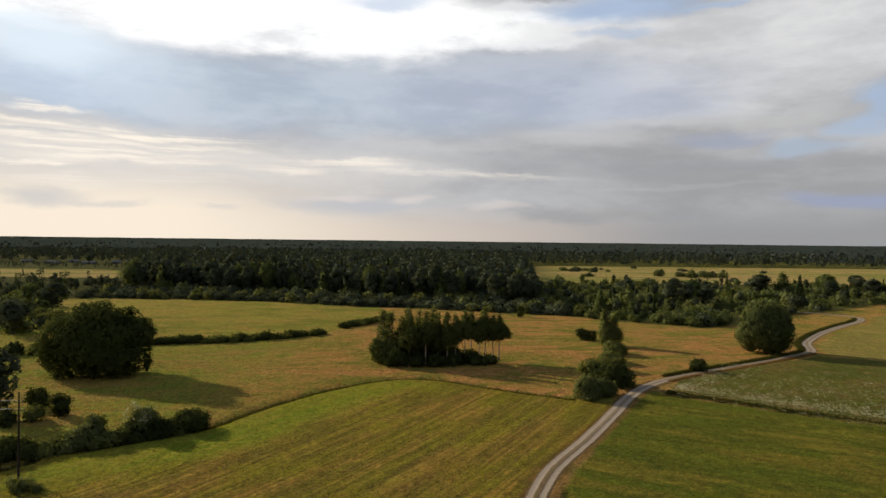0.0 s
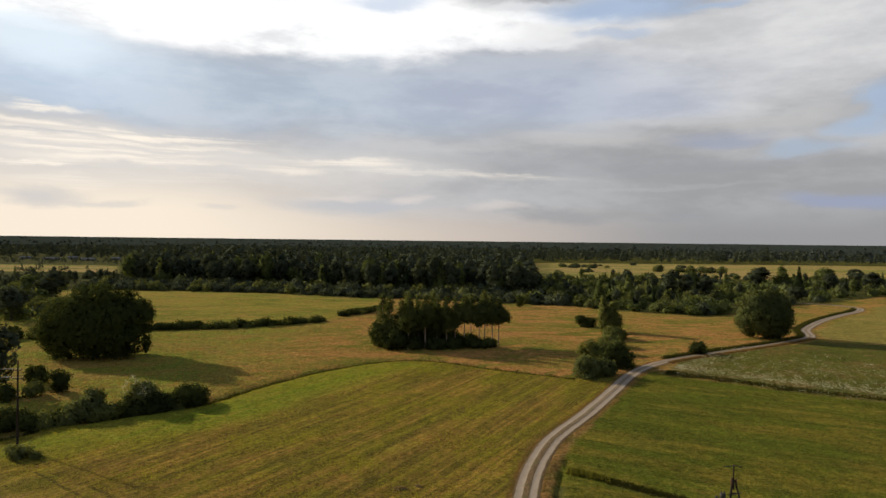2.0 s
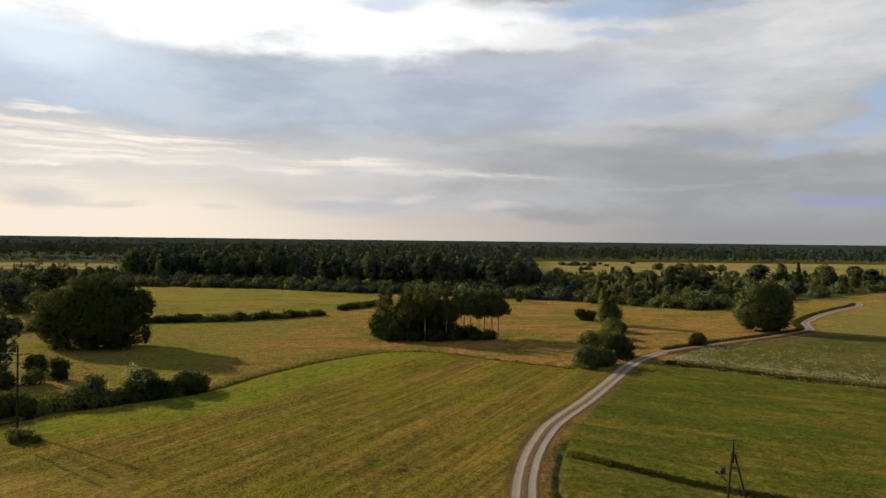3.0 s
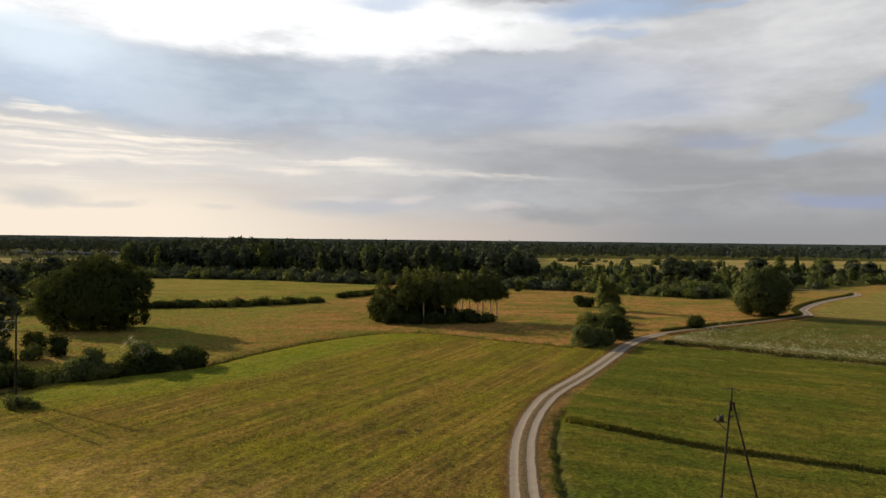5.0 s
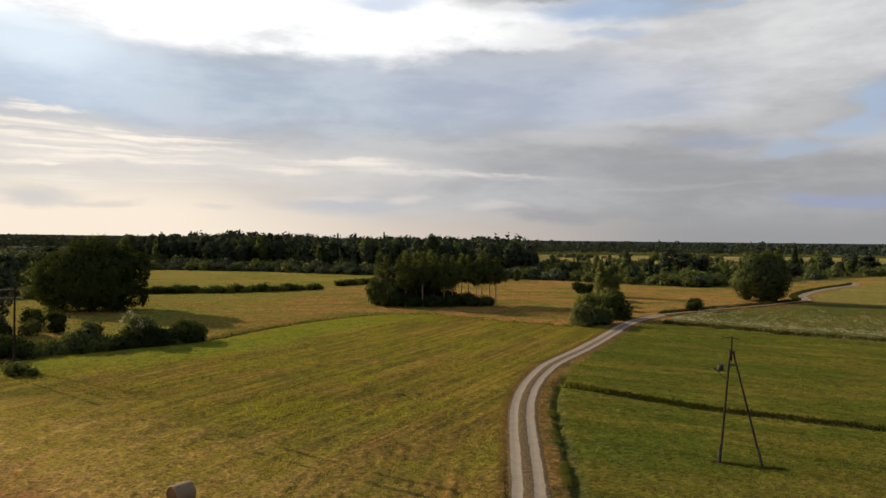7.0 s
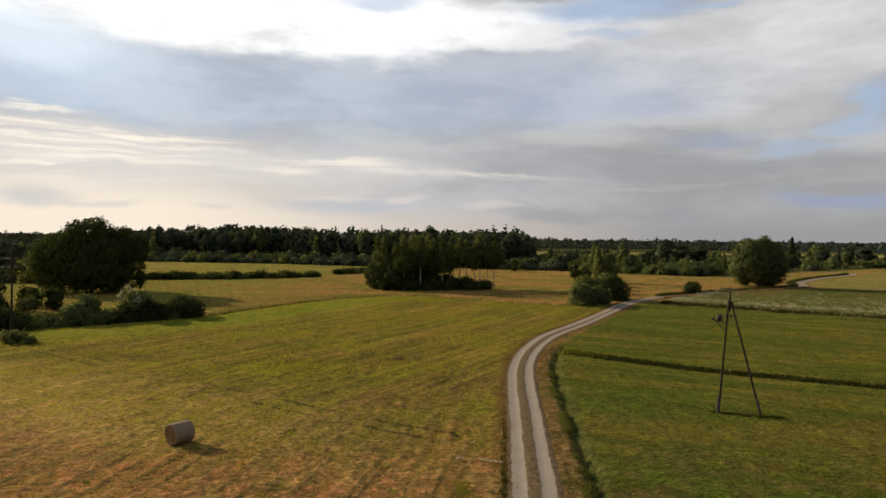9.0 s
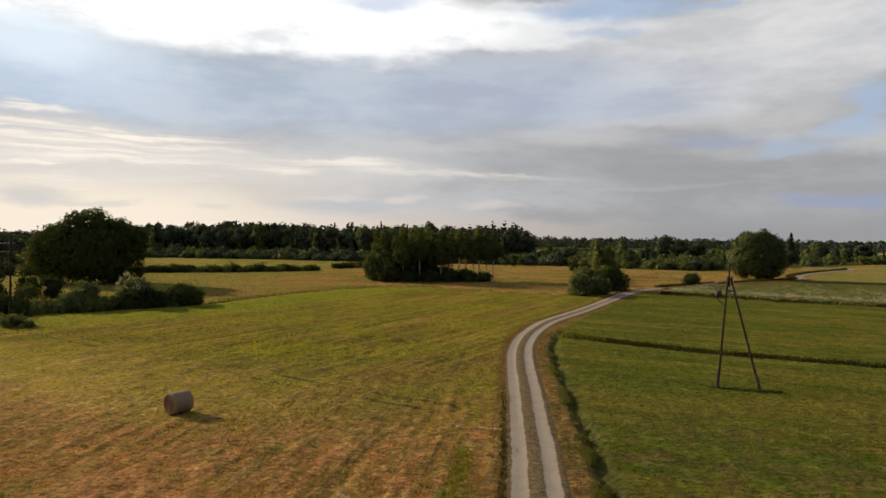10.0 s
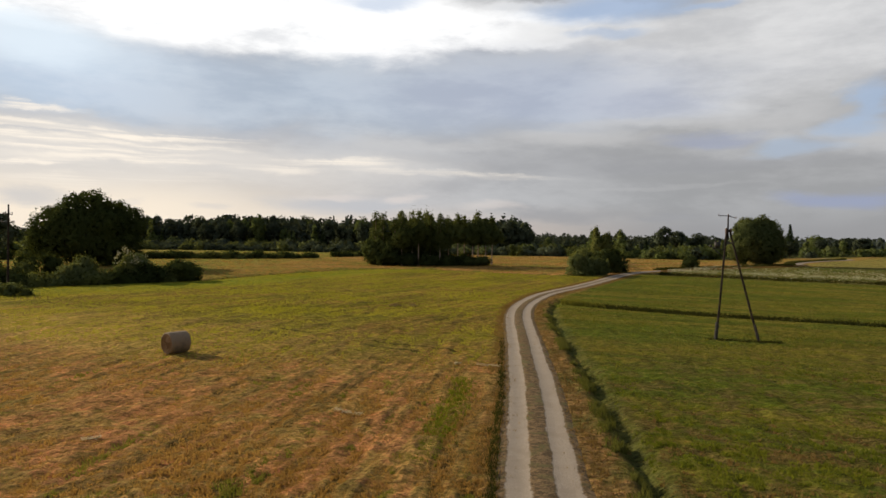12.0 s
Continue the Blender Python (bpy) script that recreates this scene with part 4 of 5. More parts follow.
def bushes():
    rng = np.random.default_rng(21)

    def bush(x, y, h, w, leaf, label, name="bush", size=0.2, group="", dense=1.0):
        blobs = bush_blobs(rng, h, w)
        area = w * h * 3.0 + w * w
        n = int(np.clip(area * 5.0 * dense / (size / 0.2) ** 2, 50, 900))
        stems = [tube([(0, 0, -0.2), (b[0] * 0.4, b[1] * 0.4, b[2] * 0.5), b[:3]], [0.07, 0.05, 0.02], 5) for b in blobs[:5]]
        ob = new(name)
        ob.matrix_basis = Matrix.Translation((x, y, float(height(x, y))))
        tagged(ob, label, "bush", group)
        part("leaves", leaf_mesh("leaves", crown(rng, blobs, n, 7, size, size * 1.2, 0.05), leaf), ob)
        part("stems", smooth_faces(mesh_np("stems", *join(stems), (BARK,))), ob)
        return ob

    g = "bushes along the ditch"
    for x, y, h, w, leaf, label in (
            (-57.5, 88.5, 2.6, 6.0, LEAF_DARK, "low dark willow bush by the ditch"), (-53.0, 92.0, 2.3, 5.6, LEAF_MID, "low spreading willow bush by the ditch"),
            (-50.0, 95.0, 2.7, 5.2, LEAF_PALE, "greyish low sallow bush by the ditch"), (-49.6, 97.0, 4.1, 4.0, LEAF_PALE, "round upright bush by the ditch"),
            (-44.9, 97.4, 2.4, 4.8, LEAF_DARK, "low dark bush by the ditch"), (-41.2, 99.6, 2.9, 5.4, LEAF_DARK, "dark rounded bush by the ditch"),
            (-47.2, 95.8, 1.8, 5.0, LEAF_MID, "low spreading willow bush by the ditch"), (-51.6, 93.3, 1.6, 5.0, LEAF_PALE, "greyish low sallow bush by the ditch"),
            (-55.6, 90.3, 1.9, 5.4, LEAF_DARK, "low dark willow bush by the ditch"), (-39.6, 101.2, 2.3, 4.6, LEAF_MID, "low spreading willow bush by the ditch"), (-38.2, 103.0, 3.8, 5.8, LEAF_DARK, "tall dark rounded bush at the ditch's corner"), (-61.5, 90.0, 2.4, 6.0, LEAF_DARK, "low dark willow bush by the ditch")):
        bush(x, y, h, w, leaf, label, group=g)
    elder = bush(-43.6, 99.4, 4.6, 4.8, LEAF_PALE, "elder bush covered with pale blossom by the ditch", group=g)
    blossom = crown(rng, bush_blobs(rng, 4.7, 4.8), 110, 6, 0.12, 0.16, 2.9)
    part("blossom", leaf_mesh("blossom", blossom, BLOSSOM), elder)
    g = "bushes on the rough pasture"
    for x, y, h, w, leaf in ((-68.2, 115.5, 3.1, 3.6, LEAF_DARK), (-61.3, 110.0, 3.4, 3.0, LEAF_DARK), (-63.9, 106.8, 2.2, 3.2, LEAF_MID), (-66.5, 104.0, 2.3, 3.4, LEAF_DARK), (-101.6, 161.8, 2.8, 5.4, LEAF_DARK),
                             (-96.1, 162.1, 2.4, 5.0, LEAF_MID), (-110, 163, 3.2, 6, LEAF_DARK), (-139, 231, 3.8, 8, LEAF_DARK), (-120.6, 213, 4.6, 10, LEAF_MID), (-131, 222, 4.4, 9, LEAF_MID), (-112, 199, 3.6, 8, LEAF_MID),
                             (-150, 246, 4.4, 9, LEAF_DARK)):
        bush(x, y, h, w, leaf, "rounded green bush in rough grass", group=g, size=0.24)
    bush(-48.6, 78.4, 1.3, 2.7, LEAF_PALE, "small pale bush at the foot of a power pole", size=0.15)
    bush(-46.3, 78.2, 0.7, 1.4, LEAF_PALE, "tiny weedy bush at the field's edge", size=0.12)
    g = "bushes beside the lane"
    bush(27.4, 125.6, 3.7, 6.2, LEAF_WILLOW, "rounded grey-green sallow bush beside the lane", group=g)
    bush(30.8, 127.4, 2.9, 5.0, LEAF_WILLOW, "low grey-green sallow bush beside the lane", group=g)
    bush(35.4, 135.0, 4.6, 7.2, LEAF_DARK, "broad dark bush beside the lane", group=g)
    bush(31.5, 139.0, 4.2, 6.0, LEAF_MID, "leafy green bush behind the lane's bend", group=g)
    bush(36.5, 152.0, 2.9, 7.0, LEAF_MID, "low green bush under the poplar", group=g)
    bush(43.5, 172.0, 3.4, 7.0, LEAF_MID, "leafy green bush under the poplar", group=g)
    bush(40.5, 160.0, 2.6, 6.0, LEAF_MID, "low green bush under the poplar", group=g)
    bush(41.8, 196.5, 2.9, 5.6, LEAF_DARK, "dark round bush in the dry meadow", group=g, size=0.24)
    bush(56.9, 151.4, 2.8, 3.7, LEAF_DARK, "small round bush beside the lane", group=g)
    bush(29.3, 254.0, 4.4, 2.6, LEAF_DARK, "narrow lone bush in the meadow", size=0.24)
    for line, step, g in ((MID_HEDGE, 3.4, "old hedge across the meadow"), (MID_HEDGE_2, 3.4, "old hedge across the meadow")):
        for x, y in curve_points(line, step * 0.5):
            h = rng.uniform(0.8, 2.0)
            bush(x + rng.normal(0, 0.8), y + rng.normal(0, 0.8), h, rng.uniform(3.4, 6.0), (LEAF_DARK, LEAF_MID)[rng.random() < 0.3], "low bush in an overgrown hedge", group=g, size=0.24)
    g = "undergrowth of the aspen grove"
    for x, y, h, w in ((-13.5, 156, 5.6, 5.0), (-10.0, 153.5, 4.8, 5.5), (-6.0, 154, 3.0, 5), (-1.5, 154.5, 2.4, 5), (3.0, 155.5, 2.2, 5), (7.5, 156.5, 2.2, 5.0), (10.6, 157.0, 1.8, 4.4), (-8, 161, 4, 7), (-2.5, 160.5, 4.8, 7), (2.5, 161.0, 3.0, 6.5), (6.5, 160.8, 2.2, 6)):
        bush(x, y, h, w, LEAF_DARK, "dark bush under the aspens", group=g, size=0.24)


bushes()


def aspen_grove():
    rng = np.random.default_rng(31)
    kinds = []
    for k, (h, w, low) in enumerate(((12.8, 4.0, 0.38), (12.0, 3.7, 0.56), (13.2, 4.2, 0.32), (12.4, 5.0, 0.08), (12.6, 3.8, 0.50))):
        blobs = spire_blobs(rng, h, w, low)
        kinds.append((crown(rng, blobs, 420, 7, 0.20, 0.30, 0.3), skeleton_tubes(rng, h * 0.93, 0.19, tips_of(rng, blobs, 7), split=0.4)))
    spots = [(-13.6, 157.5, 3), (-11.8, 155.6, 3), (-9.2, 156.5, 3), (-7.4, 153.6, 0), (-5.2, 156.4, 2), (-3.6, 154.2, 4), (-1.0, 157.6, 2), (1.2, 156.2, 0), (3.2, 158.8, 4), (5.4, 160.0, 1), (7.0, 162.4, 1),
             (8.8, 158.8, 1), (10.2, 161.6, 4), (12.0, 160.2, 1), (13.5, 161.0, 1), (-8.0, 161.0, 0), (-2.0, 162.0, 2)]
    made = {}
    for x, y, k in spots:
        s, t = rng.uniform(0.88, 1.03), rng.uniform(0, 6.28)
        if k in made:
            set_down(made[k], x, y, s, t)
        else:
            made[k] = plant("aspen_tree", (x, y), "slim aspen with a bare pale trunk and narrow crown" if k != 3 else "bushy aspen leafy down to the ground",
                            "tree", kinds[k][0], LEAF_ASPEN, kinds[k][1], BARK_PALE, "grove of aspens", t, 1.0)


aspen_grove()


# ---------------------------------------------------------------- woods


def wood_kinds():
    rng = np.random.default_rng(41)
    res = []
    for k in range(5):
        h, w = rng.uniform(15, 18), rng.uniform(7, 9.5)
        b = round_blobs(rng, h, w, 0.16, 9)
        res.append(("broadleaf_tree", crown(rng, b, 230, 5, 0.52, 0.34, 1.5, lumpy_skin=False), skeleton_tubes(rng, h * 0.7, 0.22, tips_of(rng, b, 4)), (LEAF_WOOD, LEAF_BIRCH)[k % 3 == 2], BARK))
    for k in range(3):
        h, w = rng.uniform(15, 18), rng.uniform(4.6, 6)
        b = spire_blobs(rng, h, w, 0.15)
        res.append(("birch_tree", crown(rng, b, 230, 5, 0.42, 0.28, 1.5, lumpy_skin=False), skeleton_tubes(rng, h * 0.9, 0.15, tips_of(rng, b, 4)), LEAF_BIRCH, BARK_PALE))
    for k in range(2):
        h = rng.uniform(17, 19)
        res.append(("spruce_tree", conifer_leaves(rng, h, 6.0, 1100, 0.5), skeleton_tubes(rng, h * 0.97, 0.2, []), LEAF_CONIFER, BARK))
    return res


KINDS = wood_kinds()


def scrub_kinds():
    rng = np.random.default_rng(42)
    res = []
    for k in range(4):
        b = bush_blobs(rng, 4.0, 6.5, 8)
        stems = [tube([(0, 0, -0.2), (q[0] * 0.4, q[1] * 0.4, q[2] * 0.5), q[:3]], [0.08, 0.06, 0.02], 4) for q in b[:4]]
        res.append((crown(rng, b, 115, 3, 0.55, 0.42, 0.1), join(stems), (LEAF_BIRCH, LEAF_WOOD, LEAF_WILLOW, LEAF_BIRCH)[k]))
    return res


SCRUB = scrub_kinds()
first_tree, first_bush = {}, {}


def wood_tree(k, x, y, scale, turn, tall, group, label):
    if k not in first_tree:
        n, cr, wd, leaf, bark = KINDS[k]
        first_tree[k] = plant(n, (x, y), label, "tree", cr, leaf, wd, bark, group, turn, scale, tall)
        return first_tree[k]
    return tagged(set_down(first_tree[k], x, y, scale, turn, tall), label, "tree", group)


thicket = []


def wood_bush(k, x, y, scale, turn, tall, group, label, countable=True):
    if not countable:
        v, _, q = SCRUB[k][0]
        c2, s2 = math.cos(turn) * scale, math.sin(turn) * scale
        thicket.append((k, np.c_[v[:, 0] * c2 - v[:, 1] * s2 + x, v[:, 0] * s2 + v[:, 1] * c2 + y, v[:, 2] * scale * tall + float(height(x, y))],
                        np.c_[(q[:, 0] * c2 - q[:, 1] * s2) / scale, (q[:, 0] * s2 + q[:, 1] * c2) / scale, q[:, 2]]))
        return None
    if k not in first_bush:
        cr, st, leaf = SCRUB[k]
        ob = new("bush")
        ob.matrix_basis = Matrix.Translation((x, y, float(height(x, y)))) @ Matrix.Diagonal((scale, scale, scale * tall, 1))
        tagged(ob, label, "bush", group)
        part("leaves", leaf_mesh("leaves", cr, leaf), ob)
        part("stems", mesh_np("stems", *st, (BARK,)), ob)
        first_bush[k] = ob
        return ob
    return tagged(set_down(first_bush[k], x, y, scale, turn, tall), label, "bush", group)


NAMES = {0: "dark leafy tree at the edge of the wood", 5: "slim light green birch at the edge of the wood", 8: "dark pointed spruce at the edge of the wood"}


def kind_label(k):
    return NAMES[0 if k < 5 else 5 if k < 8 else 8]


def wood_edge():
    rng = np.random.default_rng(51)
    # trees that stand out on the rough ground
    for x, y, h, w, k in ((-70.0, 108.0, 10.5, 6.0, 0), (-123, 195, 10, 9.6, 1), (-146, 255, 11, 11.8, 3), (-176, 290, 8, 9, 2), (-160, 275, 7, 8, 0), (182, 391, 11.5, 17, 4), (196, 393, 12.5, 10, 6),
                          (160, 305.5, 13.5, 6.5, 8), (149.5, 287.5, 6.8, 8, 1), (101, 299, 12, 9, 0), (108, 302, 11, 9, 3), (116, 300, 10, 8, 1), (62, 268, 12, 5, 5), (78, 285, 11, 6, 6), (225, 400, 11, 11, 2), (240, 380, 9, 10, 0),
                          (212, 372, 8.5, 9, 1), (255, 420, 10, 12, 3), (208, 345, 7, 8, 4), (128, 350, 10, 9, 2), (90, 330, 12, 8, 4)):
        s = w / 8.5 if k < 5 else w / 5.3
        wood_tree(k, x, y, s, rng.uniform(0, 6.28), h / (16.5 * s), "trees in the scrub", kind_label(k))
    # belt of tall trees behind the meadows
    n = 0
    while n < 205:
        x = rng.uniform(-330, 48)
        y = np.interp(x, WOOD_EDGE_X, WOOD_EDGE_Y) + 30 + rng.random() ** 1.4 * 75
        if x / y > 0.135 or x / y < -0.8 or (x / y < -0.46 and rng.random() < 0.5):
            continue
        k = int(rng.choice(10, p=[0.13, 0.13, 0.12, 0.12, 0.12, 0.09, 0.09, 0.08, 0.06, 0.06]))
        wood_tree(k, x, y, rng.uniform(0.66, 1.02) * (0.42 if x / y < -0.46 else 1.0), rng.uniform(0, 6.28), rng.uniform(0.9, 1.12), "tall trees of the wood's edge", kind_label(k))
        n += 1
    # bushes along the foot of the wood
    for x in np.arange(-170, 50, 4.2):
        for row in range(4):
            y = np.interp(x, WOOD_EDGE_X, WOOD_EDGE_Y) + rng.uniform(1, 6) + row * 7
            s = rng.uniform(0.55, 1.0) + row * 0.13
            wood_bush(1 if rng.random() < 0.8 else 2, x + rng.normal(0, 1.5), y, s, rng.uniform(0, 6.28), rng.uniform(0.7, 1.2), "bushes along the wood", "leafy bush at the foot of the wood", row == 0)
    # scrub on the wet ground towards the far fields
    n = 0
    while n < 560:
        y = 228 + 248 * rng.random() ** 1.3
        x = y * rng.uniform(0.13, 0.78)
        d = y - np.interp(x, WOOD_EDGE_X, WOOD_EDGE_Y)
        if d < 1 or y > 474:
            continue
        if rng.random() < 0.82 or d < 14:
            s = rng.uniform(0.5, 1.0)
            wood_bush(int(rng.integers(4)), x, y, s, rng.uniform(0, 6.28), rng.uniform(0.75, 1.25), "bushes of the wet scrub", "rounded willow bush in wet scrub", y < 292)
        else:
            k = int(rng.integers(9))
            wood_tree(k, x, y, rng.uniform(0.3, 0.47), rng.uniform(0, 6.28), rng.uniform(0.9, 1.15), "trees in the scrub", kind_label(k))
        n += 1
    for k in range(95):
        y = rng.uniform(190, 335)
        x = -y * rng.uniform(0.5, 0.78)
        if inside(np.array(x), np.array(y), BACK_FIELD) < -3:
            wood_bush(1 if rng.random() < 0.6 else 0, x, y, rng.uniform(0.6, 1.35), rng.uniform(0, 6.28), rng.uniform(0.8, 1.2), "", "", False)
    for k in range(22):
        y = rng.uniform(385, 425)
        wood_bush(1, -y * rng.uniform(0.46, 0.72), y, rng.uniform(0.6, 1.1), rng.uniform(0, 6.28), rng.uniform(0.8, 1.3), "", "", False)
    for k in range(10):
        y = rng.uniform(500, 780)
        wood_bush(1, y * rng.uniform(0.17, 0.7), y, rng.uniform(0.5, 1.2), rng.uniform(0, 6.28), 0.7, "", "", False)
    for k in range(16):
        wood_bush(int(rng.integers(1, 3)), rng.uniform(180, 236), rng.uniform(562, 592), rng.uniform(0.9, 1.5), rng.uniform(0, 6.28), rng.uniform(0.7, 1.0), "", "", False)
    for k in range(14):
        wood_bush(int(rng.integers(1, 3)), rng.uniform(110, 150) + k, rng.uniform(640, 690), rng.uniform(0.7, 1.3), rng.uniform(0, 6.28), 0.7, "", "", False)
    for leaf in (LEAF_BIRCH, LEAF_WOOD, LEAF_WILLOW):
        V, M = (np.vstack([row[c] for row in thicket if SCRUB[row[0]][2] is leaf]) for c in (1, 2))
        tagged(new("scrub", leaf_mesh("scrub", (V, np.arange(len(V)).reshape(-1, 4), M), leaf)), "dense leafy scrub in front of the woods", "scrub", kind="stuff")


wood_edge()


def far_woods():
    """The woods out to the horizon, too many to count."""
    rng = np.random.default_rng(61)
    near, far = [], []
    for k in range(6):
        h, w = rng.uniform(14, 18), rng.uniform(7, 9)
        b = round_blobs(rng, h, w, 0.2, 6) if k < 4 else spire_blobs(rng, h, 6, 0.15)
        near.append(crown(rng, b, 72, 1, 1.15, 0.1, 3.0, fill=0.05, jitter=0.4, inner=0, lumpy_skin=False))
        far.append(crown(rng, b, 16, 1, 2.9, 0.1, 5.0, fill=0.0, jitter=0.4, inner=0, lumpy_skin=False))
    for name, forms, count, r0, r1, leaf in (("far_woods", near, 4000, 300, 1050, LEAF_FAR_HAZED), ("distant_woods", far, 3600, 1000, 4000, LEAF_DISTANT_HAZED)):
        parts, done = [], 0
        while done < count:
            a = np.radians(rng.uniform(-46, 46))
            r = r0 * (r1 / r0) ** rng.random()
            x, y = r * math.sin(a), r * math.cos(a)
            wd, _ = wood_depth(np.array(x), np.array(y))
            u = x / y
            if (u < -0.42 and 688 < y < 745) or (u < -0.46 and 330 < y < 475 and rng.random() < 0.8) or wd < 8 or (0.13 < u and y < 478) or (y - np.interp(x, WOOD_EDGE_X, WOOD_EDGE_Y) < 45 and u > -0.6):
                continue
            s, t = (rng.uniform(0.72, 1.0) if r0 < 500 else rng.uniform(0.8, 0.92)) * (1 + 0.3 * noise.noise(Vector((x * 0.012, y * 0.012, 7)))), rng.uniform(0, 6.28)
            if u < -0.46 and (y < 470 or 588 < y < 690):
                s *= 0.4 if y < 470 else 0.3
            c2, s2 = math.cos(t) * s, math.sin(t) * s
            v, _, q = forms[int(rng.integers(6))]
            parts.append((np.c_[v[:, 0] * c2 - v[:, 1] * s2 + x, v[:, 0] * s2 + v[:, 1] * c2 + y, v[:, 2] * s * rng.uniform(0.88, 1.12) + float(far_land(x, y))],
                          np.c_[(q[:, 0] * c2 - q[:, 1] * s2) / s, (q[:, 0] * s2 + q[:, 1] * c2) / s, q[:, 2]]))
            done += 1
        V, M = (np.vstack([row[c] for row in parts]) for c in (0, 1))
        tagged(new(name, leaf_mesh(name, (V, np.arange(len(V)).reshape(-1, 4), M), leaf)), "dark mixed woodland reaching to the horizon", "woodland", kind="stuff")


far_woods()


def distant_canopy():
    """The closed, bumpy roof of the woods from over a kilometre off to the horizon."""
    rng = np.random.default_rng(62)
    ang, rad = np.radians(np.linspace(-44, 44, 460)), np.geomspace(1250, 4930, 140)
    A, R = np.meshgrid(ang, rad)
    A, R = A + rng.normal(0, 0.0006, A.shape), R * (1 + rng.normal(0, 0.0015, R.shape))
    x, y = (R * np.sin(A)).ravel(), (R * np.cos(A)).ravel()
    swell = np.array([noise.noise(Vector((a * 0.006, b * 0.006, 3))) for a, b in zip(x, y)])
    z = far_land(x, y) + 11.5 + 2.0 * swell + rng.normal(0, 1.1, len(x)) * smooth(4900, 2500, R.ravel())
    z[:len(ang)] = far_land(x[:len(ang)], y[:len(ang)])
    na = len(ang)
    i, j = np.meshgrid(np.arange(na - 1), np.arange(len(rad) - 1))
    F = np.stack([j * na + i, j * na + i + 1, (j + 1) * na + i + 1, (j + 1) * na + i], -1).reshape(-1, 4)[:, ::-1]
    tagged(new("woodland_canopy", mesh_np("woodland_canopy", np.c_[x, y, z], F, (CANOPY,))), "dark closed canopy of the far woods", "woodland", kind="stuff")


distant_canopy()

# ---------------------------------------------------------------- poles and bale


def rod(a, b, r0, r1=None, sides=10):
    a, b = np.array(a, float), np.array(b, float)
    s = np.linspace(0, 1, 5)[:, None]
    V, F = tube(a + (b - a) * s, np.linspace(r0, r0 if r1 is None else r1, 5), sides)
    # closed ends
    cap = []
    for ring in (0, 4):
        o = ring * sides
        for k in range(1, sides - 2, 2):
            cap.append((o, o + k, o + k + 1, o + k + 2))
    return V, np.vstack([F, np.array(cap)])


def block(c, size, turn=0.0):
    x, y, z = (np.array(size) / 2)
    V = np.array([(sx * x, sy * y, sz * z) for sx in (-1, 1) for sy in (-1, 1) for sz in (-1, 1)], float)
    ct, st = math.cos(turn), math.sin(turn)
    V = np.c_[V[:, 0] * ct - V[:, 1] * st, V[:, 0] * st + V[:, 1] * ct, V[:, 2]] + np.array(c)
    return V, np.array([(0, 1, 3, 2), (4, 6, 7, 5), (0, 4, 5, 1), (2, 3, 7, 6), (0, 2, 6, 4), (1, 5, 7, 3)])


def insulator(at, r=0.07, h=0.3):
    z = np.array([0, 0.06, 0.1, 0.14, 0.18, 0.22, 0.27, 0.3]) / 0.3 * h
    rr = np.array([0.6, 0.6, 1.2, 0.7, 1.3, 0.7, 1.0, 0.3]) * r
    return tube(np.c_[np.full(8, at[0]), np.full(8, at[1]), at[2] + z], rr, 10)


